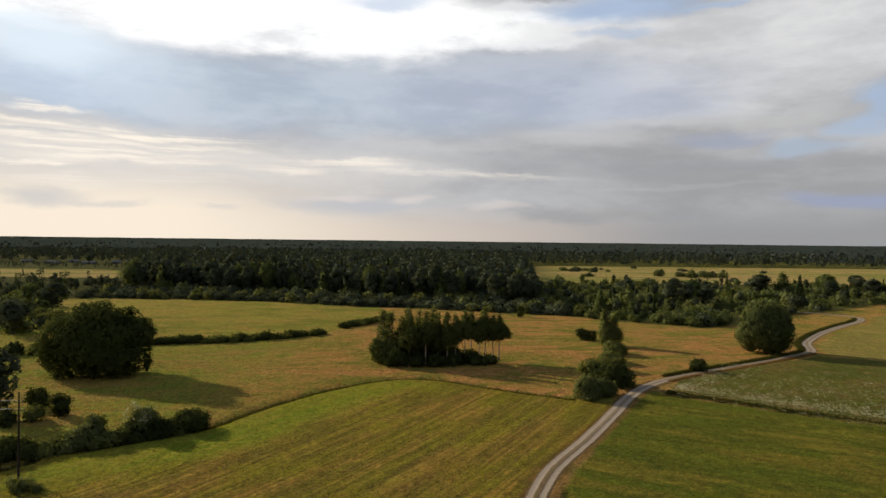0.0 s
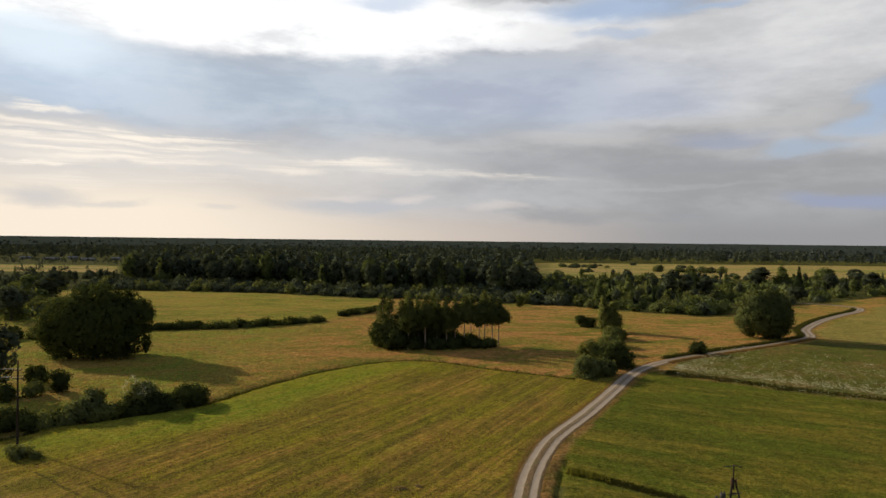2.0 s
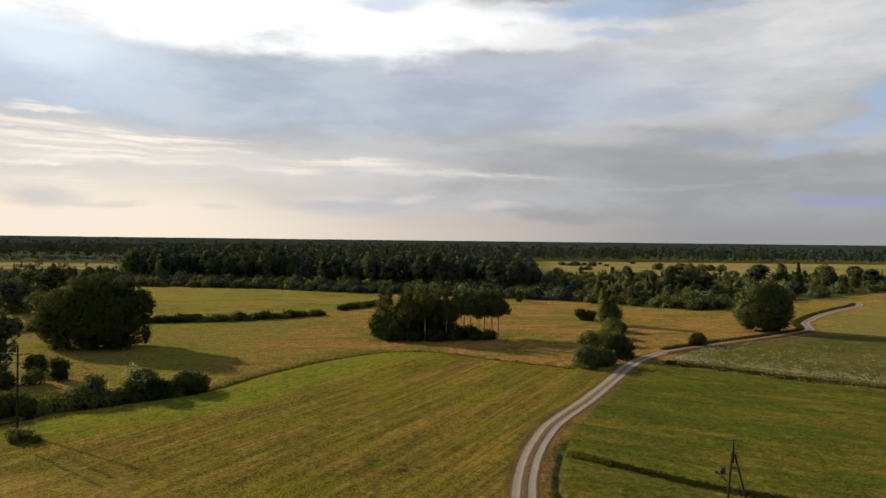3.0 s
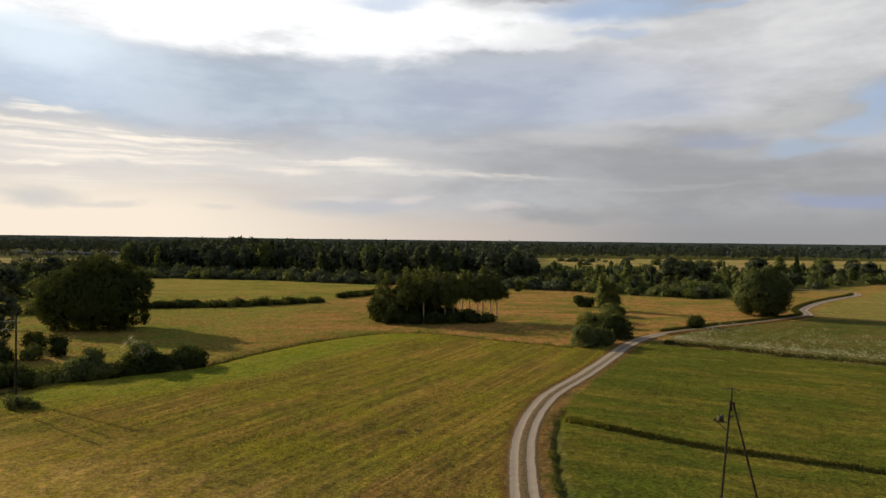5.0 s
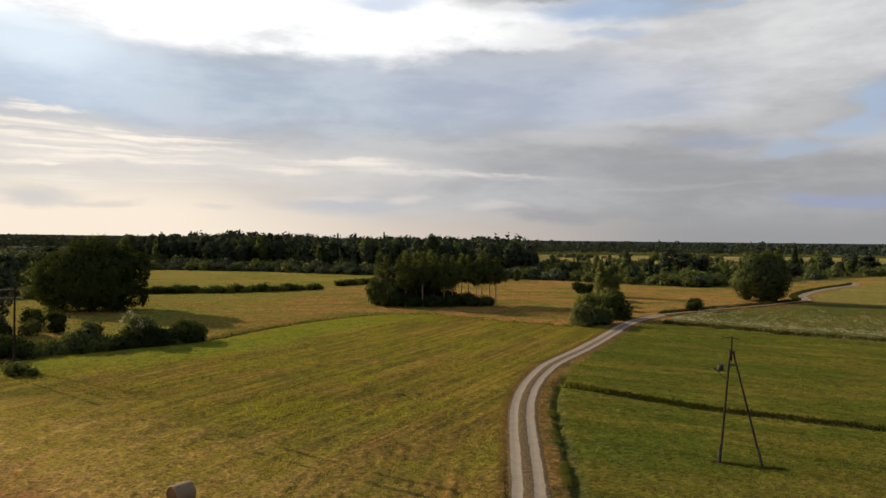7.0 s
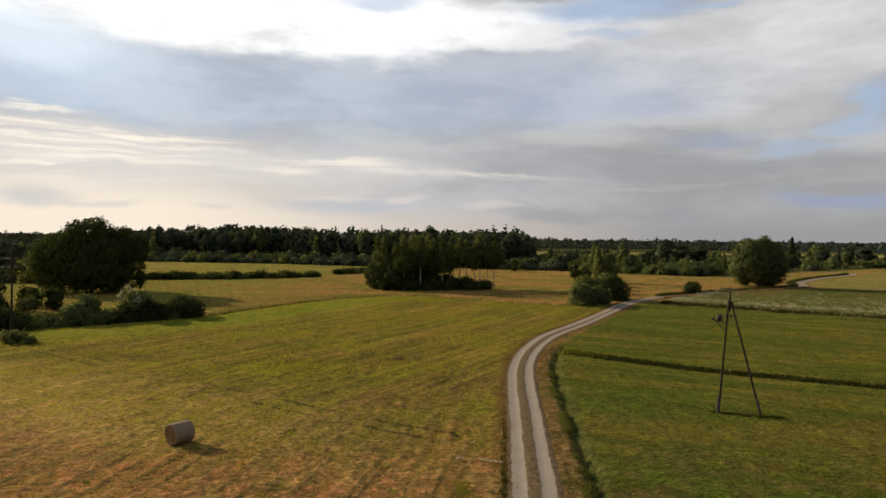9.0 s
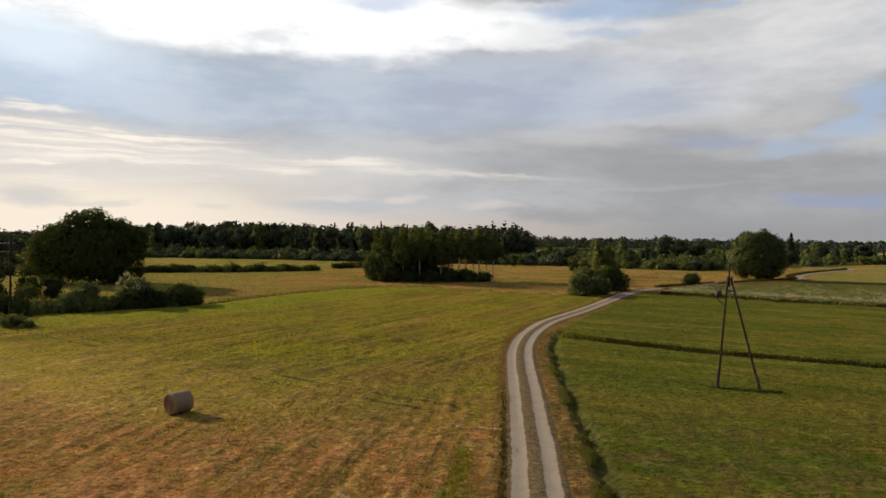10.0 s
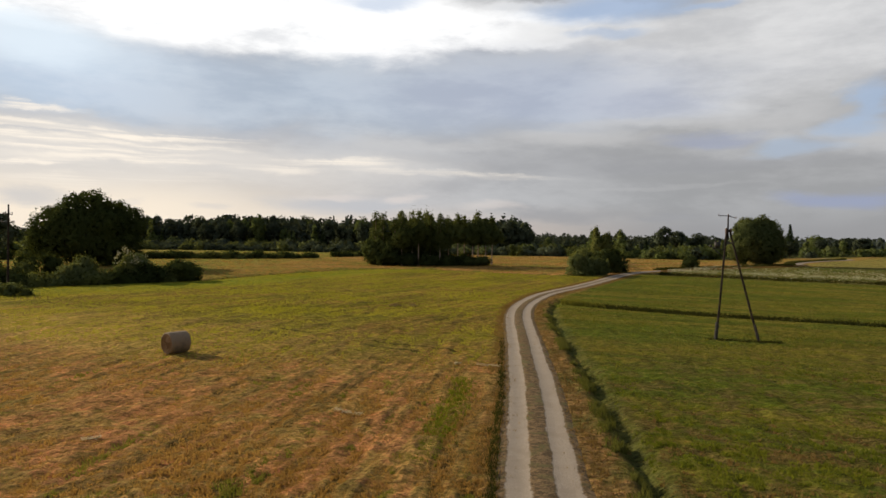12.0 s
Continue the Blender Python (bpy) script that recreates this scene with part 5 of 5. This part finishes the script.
def a_frame_pole():
    bx, by = 22.4, 50.0
    ob = new("power_pole")
    ob.matrix_basis = Matrix.Translation((bx, by, float(height(bx, by))))
    tagged(ob, "dark wooden A-frame power pole with a steel crossarm and switch bracket", "power pole")
    P = lambda name, vf, m, label="": part(name, smooth_faces(mesh_np(name, *vf, (m,))), ob, label)
    P("leg", rod((-1.42, 0.28, -0.3), (-0.47, 0.9, 8.3), 0.088, 0.066), POLE_WOOD)
    P("leg", rod((1.42, -0.62, -0.3), (-0.30, 0.86, 8.2), 0.088, 0.066), POLE_WOOD)
    P("footing", rod((-1.46, 0.29, -0.3), (-1.29, 0.40, 1.3), 0.13, 0.12), CONCRETE, "concrete stub beside the leg's foot")
    P("footing", rod((1.46, -0.64, -0.3), (1.14, -0.38, 1.2), 0.092, 0.088), CONCRETE, "concrete stub beside the leg's foot")
    P("head_post", rod((-0.4, 0.88, 7.5), (-0.38, 0.9, 9.25), 0.065, 0.05), POLE_WOOD)
    P("brace", rod((-0.68, 0.86, 7.2), (-0.02, 0.72, 7.2), 0.05), STEEL)
    P("brace", rod((-0.75, 0.82, 7.0), (0.1, 0.66, 7.3), 0.03), STEEL)
    P("crossarm", rod((-1.2, 0.7, 9.22), (-0.2, 0.95, 9.24), 0.028), STEEL)
    P("crossarm", rod((-0.38, 0.9, 9.24), (0.30, 1.08, 9.04), 0.026), STEEL)
    for x, y, z in ((-1.18, 0.7, 9.23), (-0.38, 0.9, 9.25), (0.28, 1.08, 9.05)):
        P("insulator", insulator((x, y, z), 0.035, 0.13), PORCELAIN, "brown porcelain insulator")
    for x in (-0.56, -0.2):
        P("insulator", insulator((x, 0.84, 7.75), 0.065, 0.55), PORCELAIN, "brown porcelain insulator")
    P("bracket", rod((-0.66, 0.78, 6.7), (-1.62, 0.66, 6.8), 0.04), STEEL)
    P("bracket", rod((-0.76, 0.72, 6.05), (-1.5, 0.66, 6.75), 0.035), STEEL)
    P("switch", join([block((-1.26, 0.7, 7.02), (0.34, 0.26, 0.42)), rod((-1.38, 0.7, 7.2), (-1.38, 0.7, 7.42), 0.035), rod((-1.14, 0.7, 7.2), (-1.14, 0.7, 7.38), 0.035)]), STEEL, "dark steel switch box")
    P("switch_arm", join([rod((-1.55, 0.66, 6.8), (-1.78, 0.64, 6.98), 0.04), block((-1.76, 0.64, 6.95), (0.16, 0.14, 0.18))]), STEEL)
    P("ladder_step", rod((-1.3, 0.36, 1.0), (-1.1, 0.3, 1.02), 0.02), STEEL)


a_frame_pole()


def line_pole():
    ob = new("power_pole")
    x, y = -50.95, 82.0
    ob.matrix_basis = Matrix.Translation((x, y, float(height(x, y))))
    tagged(ob, "single weathered wooden power pole with two short crossarms", "power pole")
    P = lambda name, vf, m, label="": part(name, smooth_faces(mesh_np(name, *vf, (m,))), ob, label)
    P("post", rod((0, 0, -0.3), (0.05, 0, 10.5), 0.15, 0.09), POLE_WOOD)
    for z, w in ((9.3, 0.55), (8.3, 0.8)):
        P("crossarm", rod((-w, 0.05, z), (w, -0.05, z), 0.045), STEEL)
        for k in (-0.95, 0.95):
            P("insulator", insulator((k * w, -k * 0.05, z + 0.02), 0.05, 0.25), PORCELAIN, "brown porcelain insulator")
            run = np.linspace(0, 1, 13)
            P("wire", tube(np.c_[k * w - 42 * run, 3.0 * run, z + 0.27 - 3.6 * run * (1 - run)], np.full(13, 0.014), 5), WIRE, "thin grey power line")


line_pole()


def shed_material(name, a, b):
    m, nt = material(name)
    co = nt.nodes.new("ShaderNodeTexCoord").outputs["Object"]
    n = n_noise(nt, n_map(nt, co, (1.0, 1.0, 0.3)), 0.8, 5.0, 0.65)
    surface(nt, n_mix(nt, n_step(nt, n, 0.35, 0.65), a, b), 0.7, n, 0.3, 0.03)
    return m


SHED_WALL = shed_material("shed_wall", col(0.16, 0.15, 0.13), col(0.26, 0.25, 0.22))
SHED_ROOF = shed_material("shed_roof", col(0.24, 0.24, 0.24), col(0.36, 0.36, 0.36))


def far_sheds():
    """A row of low pale farm sheds among hedges, most of a kilometre off."""
    rng = np.random.default_rng(72)
    for u, d, ln in ((-0.61, 732, 10), (-0.572, 704, 15), (-0.541, 738, 9), (-0.519, 700, 13), (-0.478, 722, 8), (-0.455, 735, 12)):
        ob = new("farm_shed")
        ob.matrix_basis = Matrix.Translation((u * d, d, float(far_land(u * d, d)))) @ Matrix.Rotation(rng.normal(0.25, 0.12), 4, "Z")
        tagged(ob, "low grey farm shed with a shallow grey roof among hedges", "shed", "far farm sheds")
        w, h, r = rng.uniform(5, 6), rng.uniform(1.9, 2.4), 0.8
        part("wall", mesh_np("wall", *block((0, 0, h / 2), (ln, w, h)), (SHED_WALL,)), ob)
        x, y = ln / 2 + 0.4, w / 2 + 0.5
        for k in (-1, 1):
            V = np.array([(-x, k * y, h - 0.1), (x, k * y, h - 0.1), (x, 0, h + r), (-x, 0, h + r), (-x, k * y, h + 0.1), (x, k * y, h + 0.1), (x, 0, h + r + 0.2), (-x, 0, h + r + 0.2)])
            part("roof", mesh_np("roof", V, np.array([(0, 1, 2, 3), (4, 5, 6, 7), (0, 1, 5, 4), (3, 2, 6, 7), (0, 3, 7, 4), (1, 2, 6, 5)]), (SHED_ROOF,)), ob)
        part("door", mesh_np("door", *block((rng.uniform(-0.3, 0.3) * ln, -w / 2 - 0.04, 0.9), (2.4, 0.1, 1.8)), (CONCRETE,)), ob, "dark sliding shed door")


far_sheds()


def hay_bale():
    rng = np.random.default_rng(71)
    ob = new("hay_bale")
    x, y = -15.35, 40.75
    ob.matrix_basis = Matrix.Translation((x, y, float(height(x, y)))) @ Matrix.Rotation(math.atan2(-0.78, -0.625), 4, "Z")
    tagged(ob, "round hay bale wrapped in net, lying on the stubble", "hay bale")
    R, L, n = 0.64, 1.26, 48
    w = np.linspace(0, 2 * np.pi, n, endpoint=False)
    xs = np.array([-0.5, -0.485, -0.46, -0.3, -0.1, 0.1, 0.3, 0.46, 0.485, 0.5]) * L
    rs = np.array([0.90, 0.96, 0.99, 1.0, 1.005, 1.0, 1.0, 0.99, 0.96, 0.90]) * R
    V = np.array([(a, r * (1 + d) * math.cos(t), R - 0.03 + max(-R + 0.02, r * (1 + d) * math.sin(t))) for a, r in zip(xs, rs) for t, d in zip(w, rng.normal(0, 0.006, n))])
    i, j = np.meshgrid(np.arange(n), np.arange(len(xs) - 1))
    F = np.stack([j * n + i, j * n + (i + 1) % n, (j + 1) * n + (i + 1) % n, (j + 1) * n + i], -1).reshape(-1, 4)
    part("wrap", smooth_faces(mesh_np("wrap", V, F, (BALE_SIDE,))), ob, "greyish straw-coloured net wrap")
    for s in (-1, 1):
        rr = np.linspace(0.92, 0.02, 26) * R
        V = np.array([(s * (0.5 * L + 0.012 * math.sin(k * 2.2) - 0.02 + rng.normal(0, 0.006)), r * math.cos(t), R - 0.03 + max(-R + 0.02, r * math.sin(t))) for k, r in enumerate(rr) for t in w])
        i, j = np.meshgrid(np.arange(n), np.arange(25))
        F = np.stack([j * n + i, j * n + (i + 1) % n, (j + 1) * n + (i + 1) % n, (j + 1) * n + i], -1).reshape(-1, 4)
        part("end", mesh_np("end", V, F, (BALE_END,)), ob, "brown coiled hay at the bale's end")


hay_bale()


# ---------------------------------------------------------------- grasses


def blades(name, xy, h, width, mat, label, seed, per=3, lean=0.5):
    """Tufts of pointed blades at the given places."""
    rng = np.random.default_rng(seed)
    n = len(xy)
    z = height(xy[:, 0], xy[:, 1])
    P = np.repeat(np.c_[xy, z], per, 0)
    m = len(P)
    P[:, :2] += rng.normal(0, width * 1.5, (m, 2))
    hh = (h * rng.uniform(0.5, 1.3, n)).repeat(per)[:, None]
    a = rng.uniform(0, 6.283, m)
    side = np.c_[np.cos(a), np.sin(a), np.zeros(m)] * width * rng.uniform(0.6, 1.3, (m, 1))
    top = np.c_[rng.normal(0, lean, (m, 2)), np.ones(m)] * hh
    V = np.stack([P - side - (0, 0, 0.06), P + side - (0, 0, 0.06), P + top], 1).reshape(-1, 3)
    tagged(new(name, mesh_np(name, V, np.arange(m * 3).reshape(-1, 3), (mat,))), label, "grass", kind="stuff")


def scatter(rng, n, r0, r1, spread=40):
    a = np.radians(rng.uniform(-spread, spread, n))
    r = r0 * (r1 / r0) ** rng.random(n)
    return np.c_[r * np.sin(a), r * np.cos(a)]


def along(rng, pts, n, wide, off=0.0):
    i = rng.integers(0, len(pts) - 1, n)
    t = rng.random((n, 1))
    d = pts[i + 1] - pts[i]
    nrm = unit(np.c_[-d[:, 1], d[:, 0]])
    return pts[i] + d * t + nrm * (off + rng.normal(0, wide, (n, 1)))


def grasses():
    rng = np.random.default_rng(81)
    q = np.vstack([scatter(rng, 56000, 17, 110), scatter(rng, 30000, 16, 48)])
    dl, sl = line_distance(q[:, 0], q[:, 1], lane_pts[::4])
    line = np.interp(q[:, 0], [-60, -28, -18, -5, 4, 10], [58, 44, 38.5, 39, 40, 41]) + rng.normal(0, 4, len(q))
    left = dl * sl > 1.6
    clump = np.array([noise.noise(Vector((x * 0.9 - y * 0.09, y * 0.13, 3))) + 0.6 * noise.noise(Vector((x * 2.1, y * 1.1, 5))) for x, y in q])
    stub = left & (q[:, 1] < line)
    blades("stubble_grass", q[stub & (clump < 0.25)], 0.075, 0.028, GRASS_DRY, "short dry hay stubble", 1, 3, 1.0)
    blades("stubble_weeds", q[stub & (clump > 0.42)], 0.085, 0.03, GRASS_TUFT, "olive weeds between the stubble", 2, 3, 0.9)
    dd, sd = line_distance(q[:, 0], q[:, 1], ditch_pts)
    right = dl * sl < -3.6
    tuft = np.array([noise.noise(Vector((x * 0.75 + 3, y * 0.55, 3))) + 0.7 * noise.noise(Vector((x * 1.9, y * 1.4, 5))) for x, y in q])
    blades("pasture_grass", q[right & (tuft > 0.05)], 0.075, 0.03, GRASS_PASTURE, "short mown pasture grass", 4, 3, 0.8)
    blades("pasture_hay", q[right & (tuft < -0.25)][::2], 0.05, 0.03, GRASS_VERGE, "dry tan leavings on the mown pasture", 17, 3, 1.2)
    # the mown fields: short blades that the low sun shines through
    for name, n, y0, y1, h, w, seed in (("mown_aftermath", 110000, 36, 66, 0.06, 0.022, 19), ("mown_grass", 120000, 60, 142, 0.10, 0.045, 3)):
        f = np.c_[rng.uniform(-75, 36, n), rng.uniform(y0, y1, n)]
        f = f[np.abs(f[:, 0]) < f[:, 1] * 0.70 + 2]
        dl, sl = line_distance(f[:, 0], f[:, 1], lane_pts[::4])
        dd, sd = line_distance(f[:, 0], f[:, 1], ditch_pts)
        dr, _ = line_distance(f[:, 0], f[:, 1], curve_points(RUT_LINE, 3))
        edge = np.interp(f[:, 0], [-60, -28, -18, -5, 4, 10], [58, 44, 38.5, 39, 40, 41]) + rng.normal(0, 3, len(f))
        ok = (dl * sl > 1.7) & (dd * sd < -1) & ((np.abs(dr - 0.9) > 0.12) | (rng.random(len(f)) < 0.4)) & (f[:, 1] > edge)
        blades(name, f[ok], h, w, GRASS_GREEN, "short mown meadow grass", seed, 2, 0.5)
    f = np.c_[rng.uniform(5, 110, 75000), rng.uniform(34, 130, 75000)]
    f = f[np.abs(f[:, 0]) < f[:, 1] * 0.72 + 3]
    dl, sl = line_distance(f[:, 0], f[:, 1], lane_pts[::4])
    df, sf = line_distance(f[:, 0], f[:, 1], flower_pts)
    blades("mown_pasture", f[(dl * sl < -4.0) & (df * sf < -1.5)], 0.095, 0.045, GRASS_TUFT, "short mown pasture grass", 18, 2, 0.5)
    ditch_side = lane_pts[(lane_pts[:, 1] > 8) & (lane_pts[:, 1] < 70)]
    v = along(rng, ditch_side, 3600, 0.22, -2.75)
    tufty = np.array([noise.noise(Vector((x * 0.5, y * 0.45, 11))) for x, y in v])
    blades("verge_grass", v[tufty > 0.10], 0.25, 0.03, GRASS_TALL, "clumps of tall green grass along the lane's ditch", 5, 4, 0.35)
    # dark blades draw the shaded line along the lane's left edge
    edge_l = lane_pts[(lane_pts[:, 1] > 8) & (lane_pts[:, 1] < 50)]
    e = along(rng, edge_l, 900, 0.08, 1.54)
    blades("field_edge_grass", e[rng.random(len(e)) < np.interp(e[:, 1], [22, 50], [1, 0.1])], 0.17, 0.03, GRASS_DARK, "dark rank grass standing in for shade where the stubble meets the lane", 13, 4, 0.35)
    near = lane_pts[(lane_pts[:, 1] > 12) & (lane_pts[:, 1] < 140)]
    blades("lane_verge_grass", np.vstack([along(rng, near, 5200, 0.3, 1.6), along(rng, near, 3500, 0.4, -1.8)]), 0.11, 0.03, GRASS_VERGE, "dry brown verge grass beside the lane", 6, 3)
    blades("lane_middle_grass", along(rng, near, 4500, 0.13), 0.10, 0.025, GRASS_VERGE, "short dry grass between the wheel tracks", 7, 3)
    swath = curve_points(SWATH_LINE, 2)
    blades("swath_grass", along(rng, swath, 1100, 0.34), 0.12, 0.03, GRASS_PASTURE, "uncut green strip in the stubble beside the lane", 15, 3, 0.4)
    d_near = ditch_pts[(ditch_pts[:, 0] > -75)]
    blades("ditch_grass", along(rng, d_near, 6000, 0.35), 0.3, 0.06, GRASS_DARK, "tall rank grass in the field ditch", 8, 3, 0.3)
    b = along(rng, berm_pts, 6000, 0.22, -0.8)
    dry = b[:, 0] < 17.2 + rng.normal(0, 0.8, len(b))
    broken = np.array([noise.noise(Vector((x * 0.28, y * 0.28, 4))) for x, y in b])
    blades("bank_end_grass", b[dry], 0.46, 0.05, GRASS_TUFT, "tan tall grass at the bank's end", 14, 4, 0.35)
    blades("berm_grass", np.vstack([b[~dry & (broken > -0.45)], along(rng, flower_pts, 4000, 0.4, 0.2)]), 0.26, 0.05, GRASS_DARK, "tall grass on the banks between the fields", 9, 3, 0.3)
    q = scatter(rng, 24000, 100, 290)
    dd, sd = line_distance(q[:, 0], q[:, 1], ditch_pts)
    w, _ = wood_depth(q[:, 0], q[:, 1])
    dl, sl = line_distance(q[:, 0], q[:, 1], lane_pts[::4])
    ok = (w < -1) & (dl > 2.2) & ((dd * sd > 0) | (q[:, 1] > 150)) & (dl * sl > 0)
    blades("meadow_grass", q[ok], 0.22, 0.12, GRASS_DRY, "tall dry uncut meadow grass", 10, 2, 0.8)
    bank = lane_pts[(lane_pts[:, 0] > 48) & (lane_pts[:, 1] < 262)]
    blades("bank_grass", along(rng, bank, 4500, 0.35, 2.2), 0.55, 0.08, GRASS_DARK, "dark rank grass on the bank behind the lane", 11, 3, 0.3)
    lane_far = lane_pts[(lane_pts[:, 0] > 46) & (lane_pts[:, 0] < 96) & (lane_pts[:, 1] < 182)]
    blades("lane_far_grass", along(rng, lane_far, 2500, 0.35, -1.3), 0.3, 0.07, GRASS_VERGE, "dry grass leaning over the far lane", 12, 3, 0.4)
    # thin strip of dark blades in place of the shade at the pole's feet
    feet = np.array([(20.3, 50.6), (22.0, 49.9), (24.0, 49.2), (25.2, 48.9)])
    blades("pole_grass", along(rng, feet, 230, 0.13), 0.15, 0.03, GRASS_DARK, "uncut dark grass standing in for the shade line at the power pole's feet", 16, 4, 0.35)
    # cow parsley
    fl = np.vstack([along(rng, flower_pts[:-6], 900, 2.2, 4.5), along(rng, flower_pts[:-6], 900, 9, 16)])
    fl = fl[(fl[:, 0] > 44 + (fl[:, 1] - 128) * 0.4)]
    V, F = leaf_quads(rng, np.c_[fl.repeat(5, 0) + rng.normal(0, 0.25, (len(fl) * 5, 2)), height(fl[:, 0], fl[:, 1]).repeat(5) + rng.uniform(0.5, 0.9, len(fl) * 5)],
                      unit(np.array([0, 0, 1.0]) + rng.normal(0, 0.35, (len(fl) * 5, 3))), 0.11)
    tagged(new("cow_parsley", mesh_np("cow_parsley", V, F, (BLOSSOM,))), "white flowering cow parsley in the meadow", "flowers", kind="stuff")
    # small heaps of raked hay
    for x, y, w, h in ((-4.0, 69.6, 0.75, 0.26), (-2.2, 70.4, 0.4, 0.16)):
        n = 420
        r, a = w * np.sqrt(rng.random(n)), rng.uniform(0, 6.283, n)
        z = h * (1 - (r / w) ** 2) * rng.uniform(0.4, 1.05, n) + 0.03
        V, F = leaf_quads(rng, np.c_[r * np.cos(a), r * np.sin(a) * 0.7, z], unit(np.c_[np.cos(a) * 0.5, np.sin(a) * 0.5, np.ones(n)] + rng.normal(0, 0.5, (n, 3))), 0.05, 2.4)
        ob = new("hay_heap", mesh_np("hay_heap", V, F, (HAY,)))
        ob.location = (x, y, float(height(x, y)) - 0.03)
        tagged(ob, "small tan heap of raked hay on the mown field", "hay", "hay heaps")
    # wisps of pale hay left lying
    for x, y, turn, ln in ((-3.5, 27.6, -0.6, 1.5), (3.1, 38.2, -0.3, 1.3), (-11.8, 23.6, 0.4, 0.5), (1.4, 38.6, 0.1, 0.3)):
        n = 150
        t = rng.uniform(-0.5, 0.5, n) * ln
        bow = 0.5 * t * t / ln
        a = np.c_[t * math.cos(turn) - bow * math.sin(turn) + rng.normal(0, 0.05, n), t * math.sin(turn) + bow * math.cos(turn) + rng.normal(0, 0.05, n), rng.uniform(0.03, 0.12, n)]
        V, F = leaf_quads(rng, a, unit(np.array([0, 0, 1.0]) + rng.normal(0, 0.4, (n, 3))), 0.022, 4.0)
        ob = new("hay_wisp", mesh_np("hay_wisp", V, F, (STRAW,)))
        ob.location = (x, y, float(height(x, y)) + 0.01)
        tagged(ob, "pale wisp of dropped hay on the stubble", "hay", "hay wisps")


grasses()
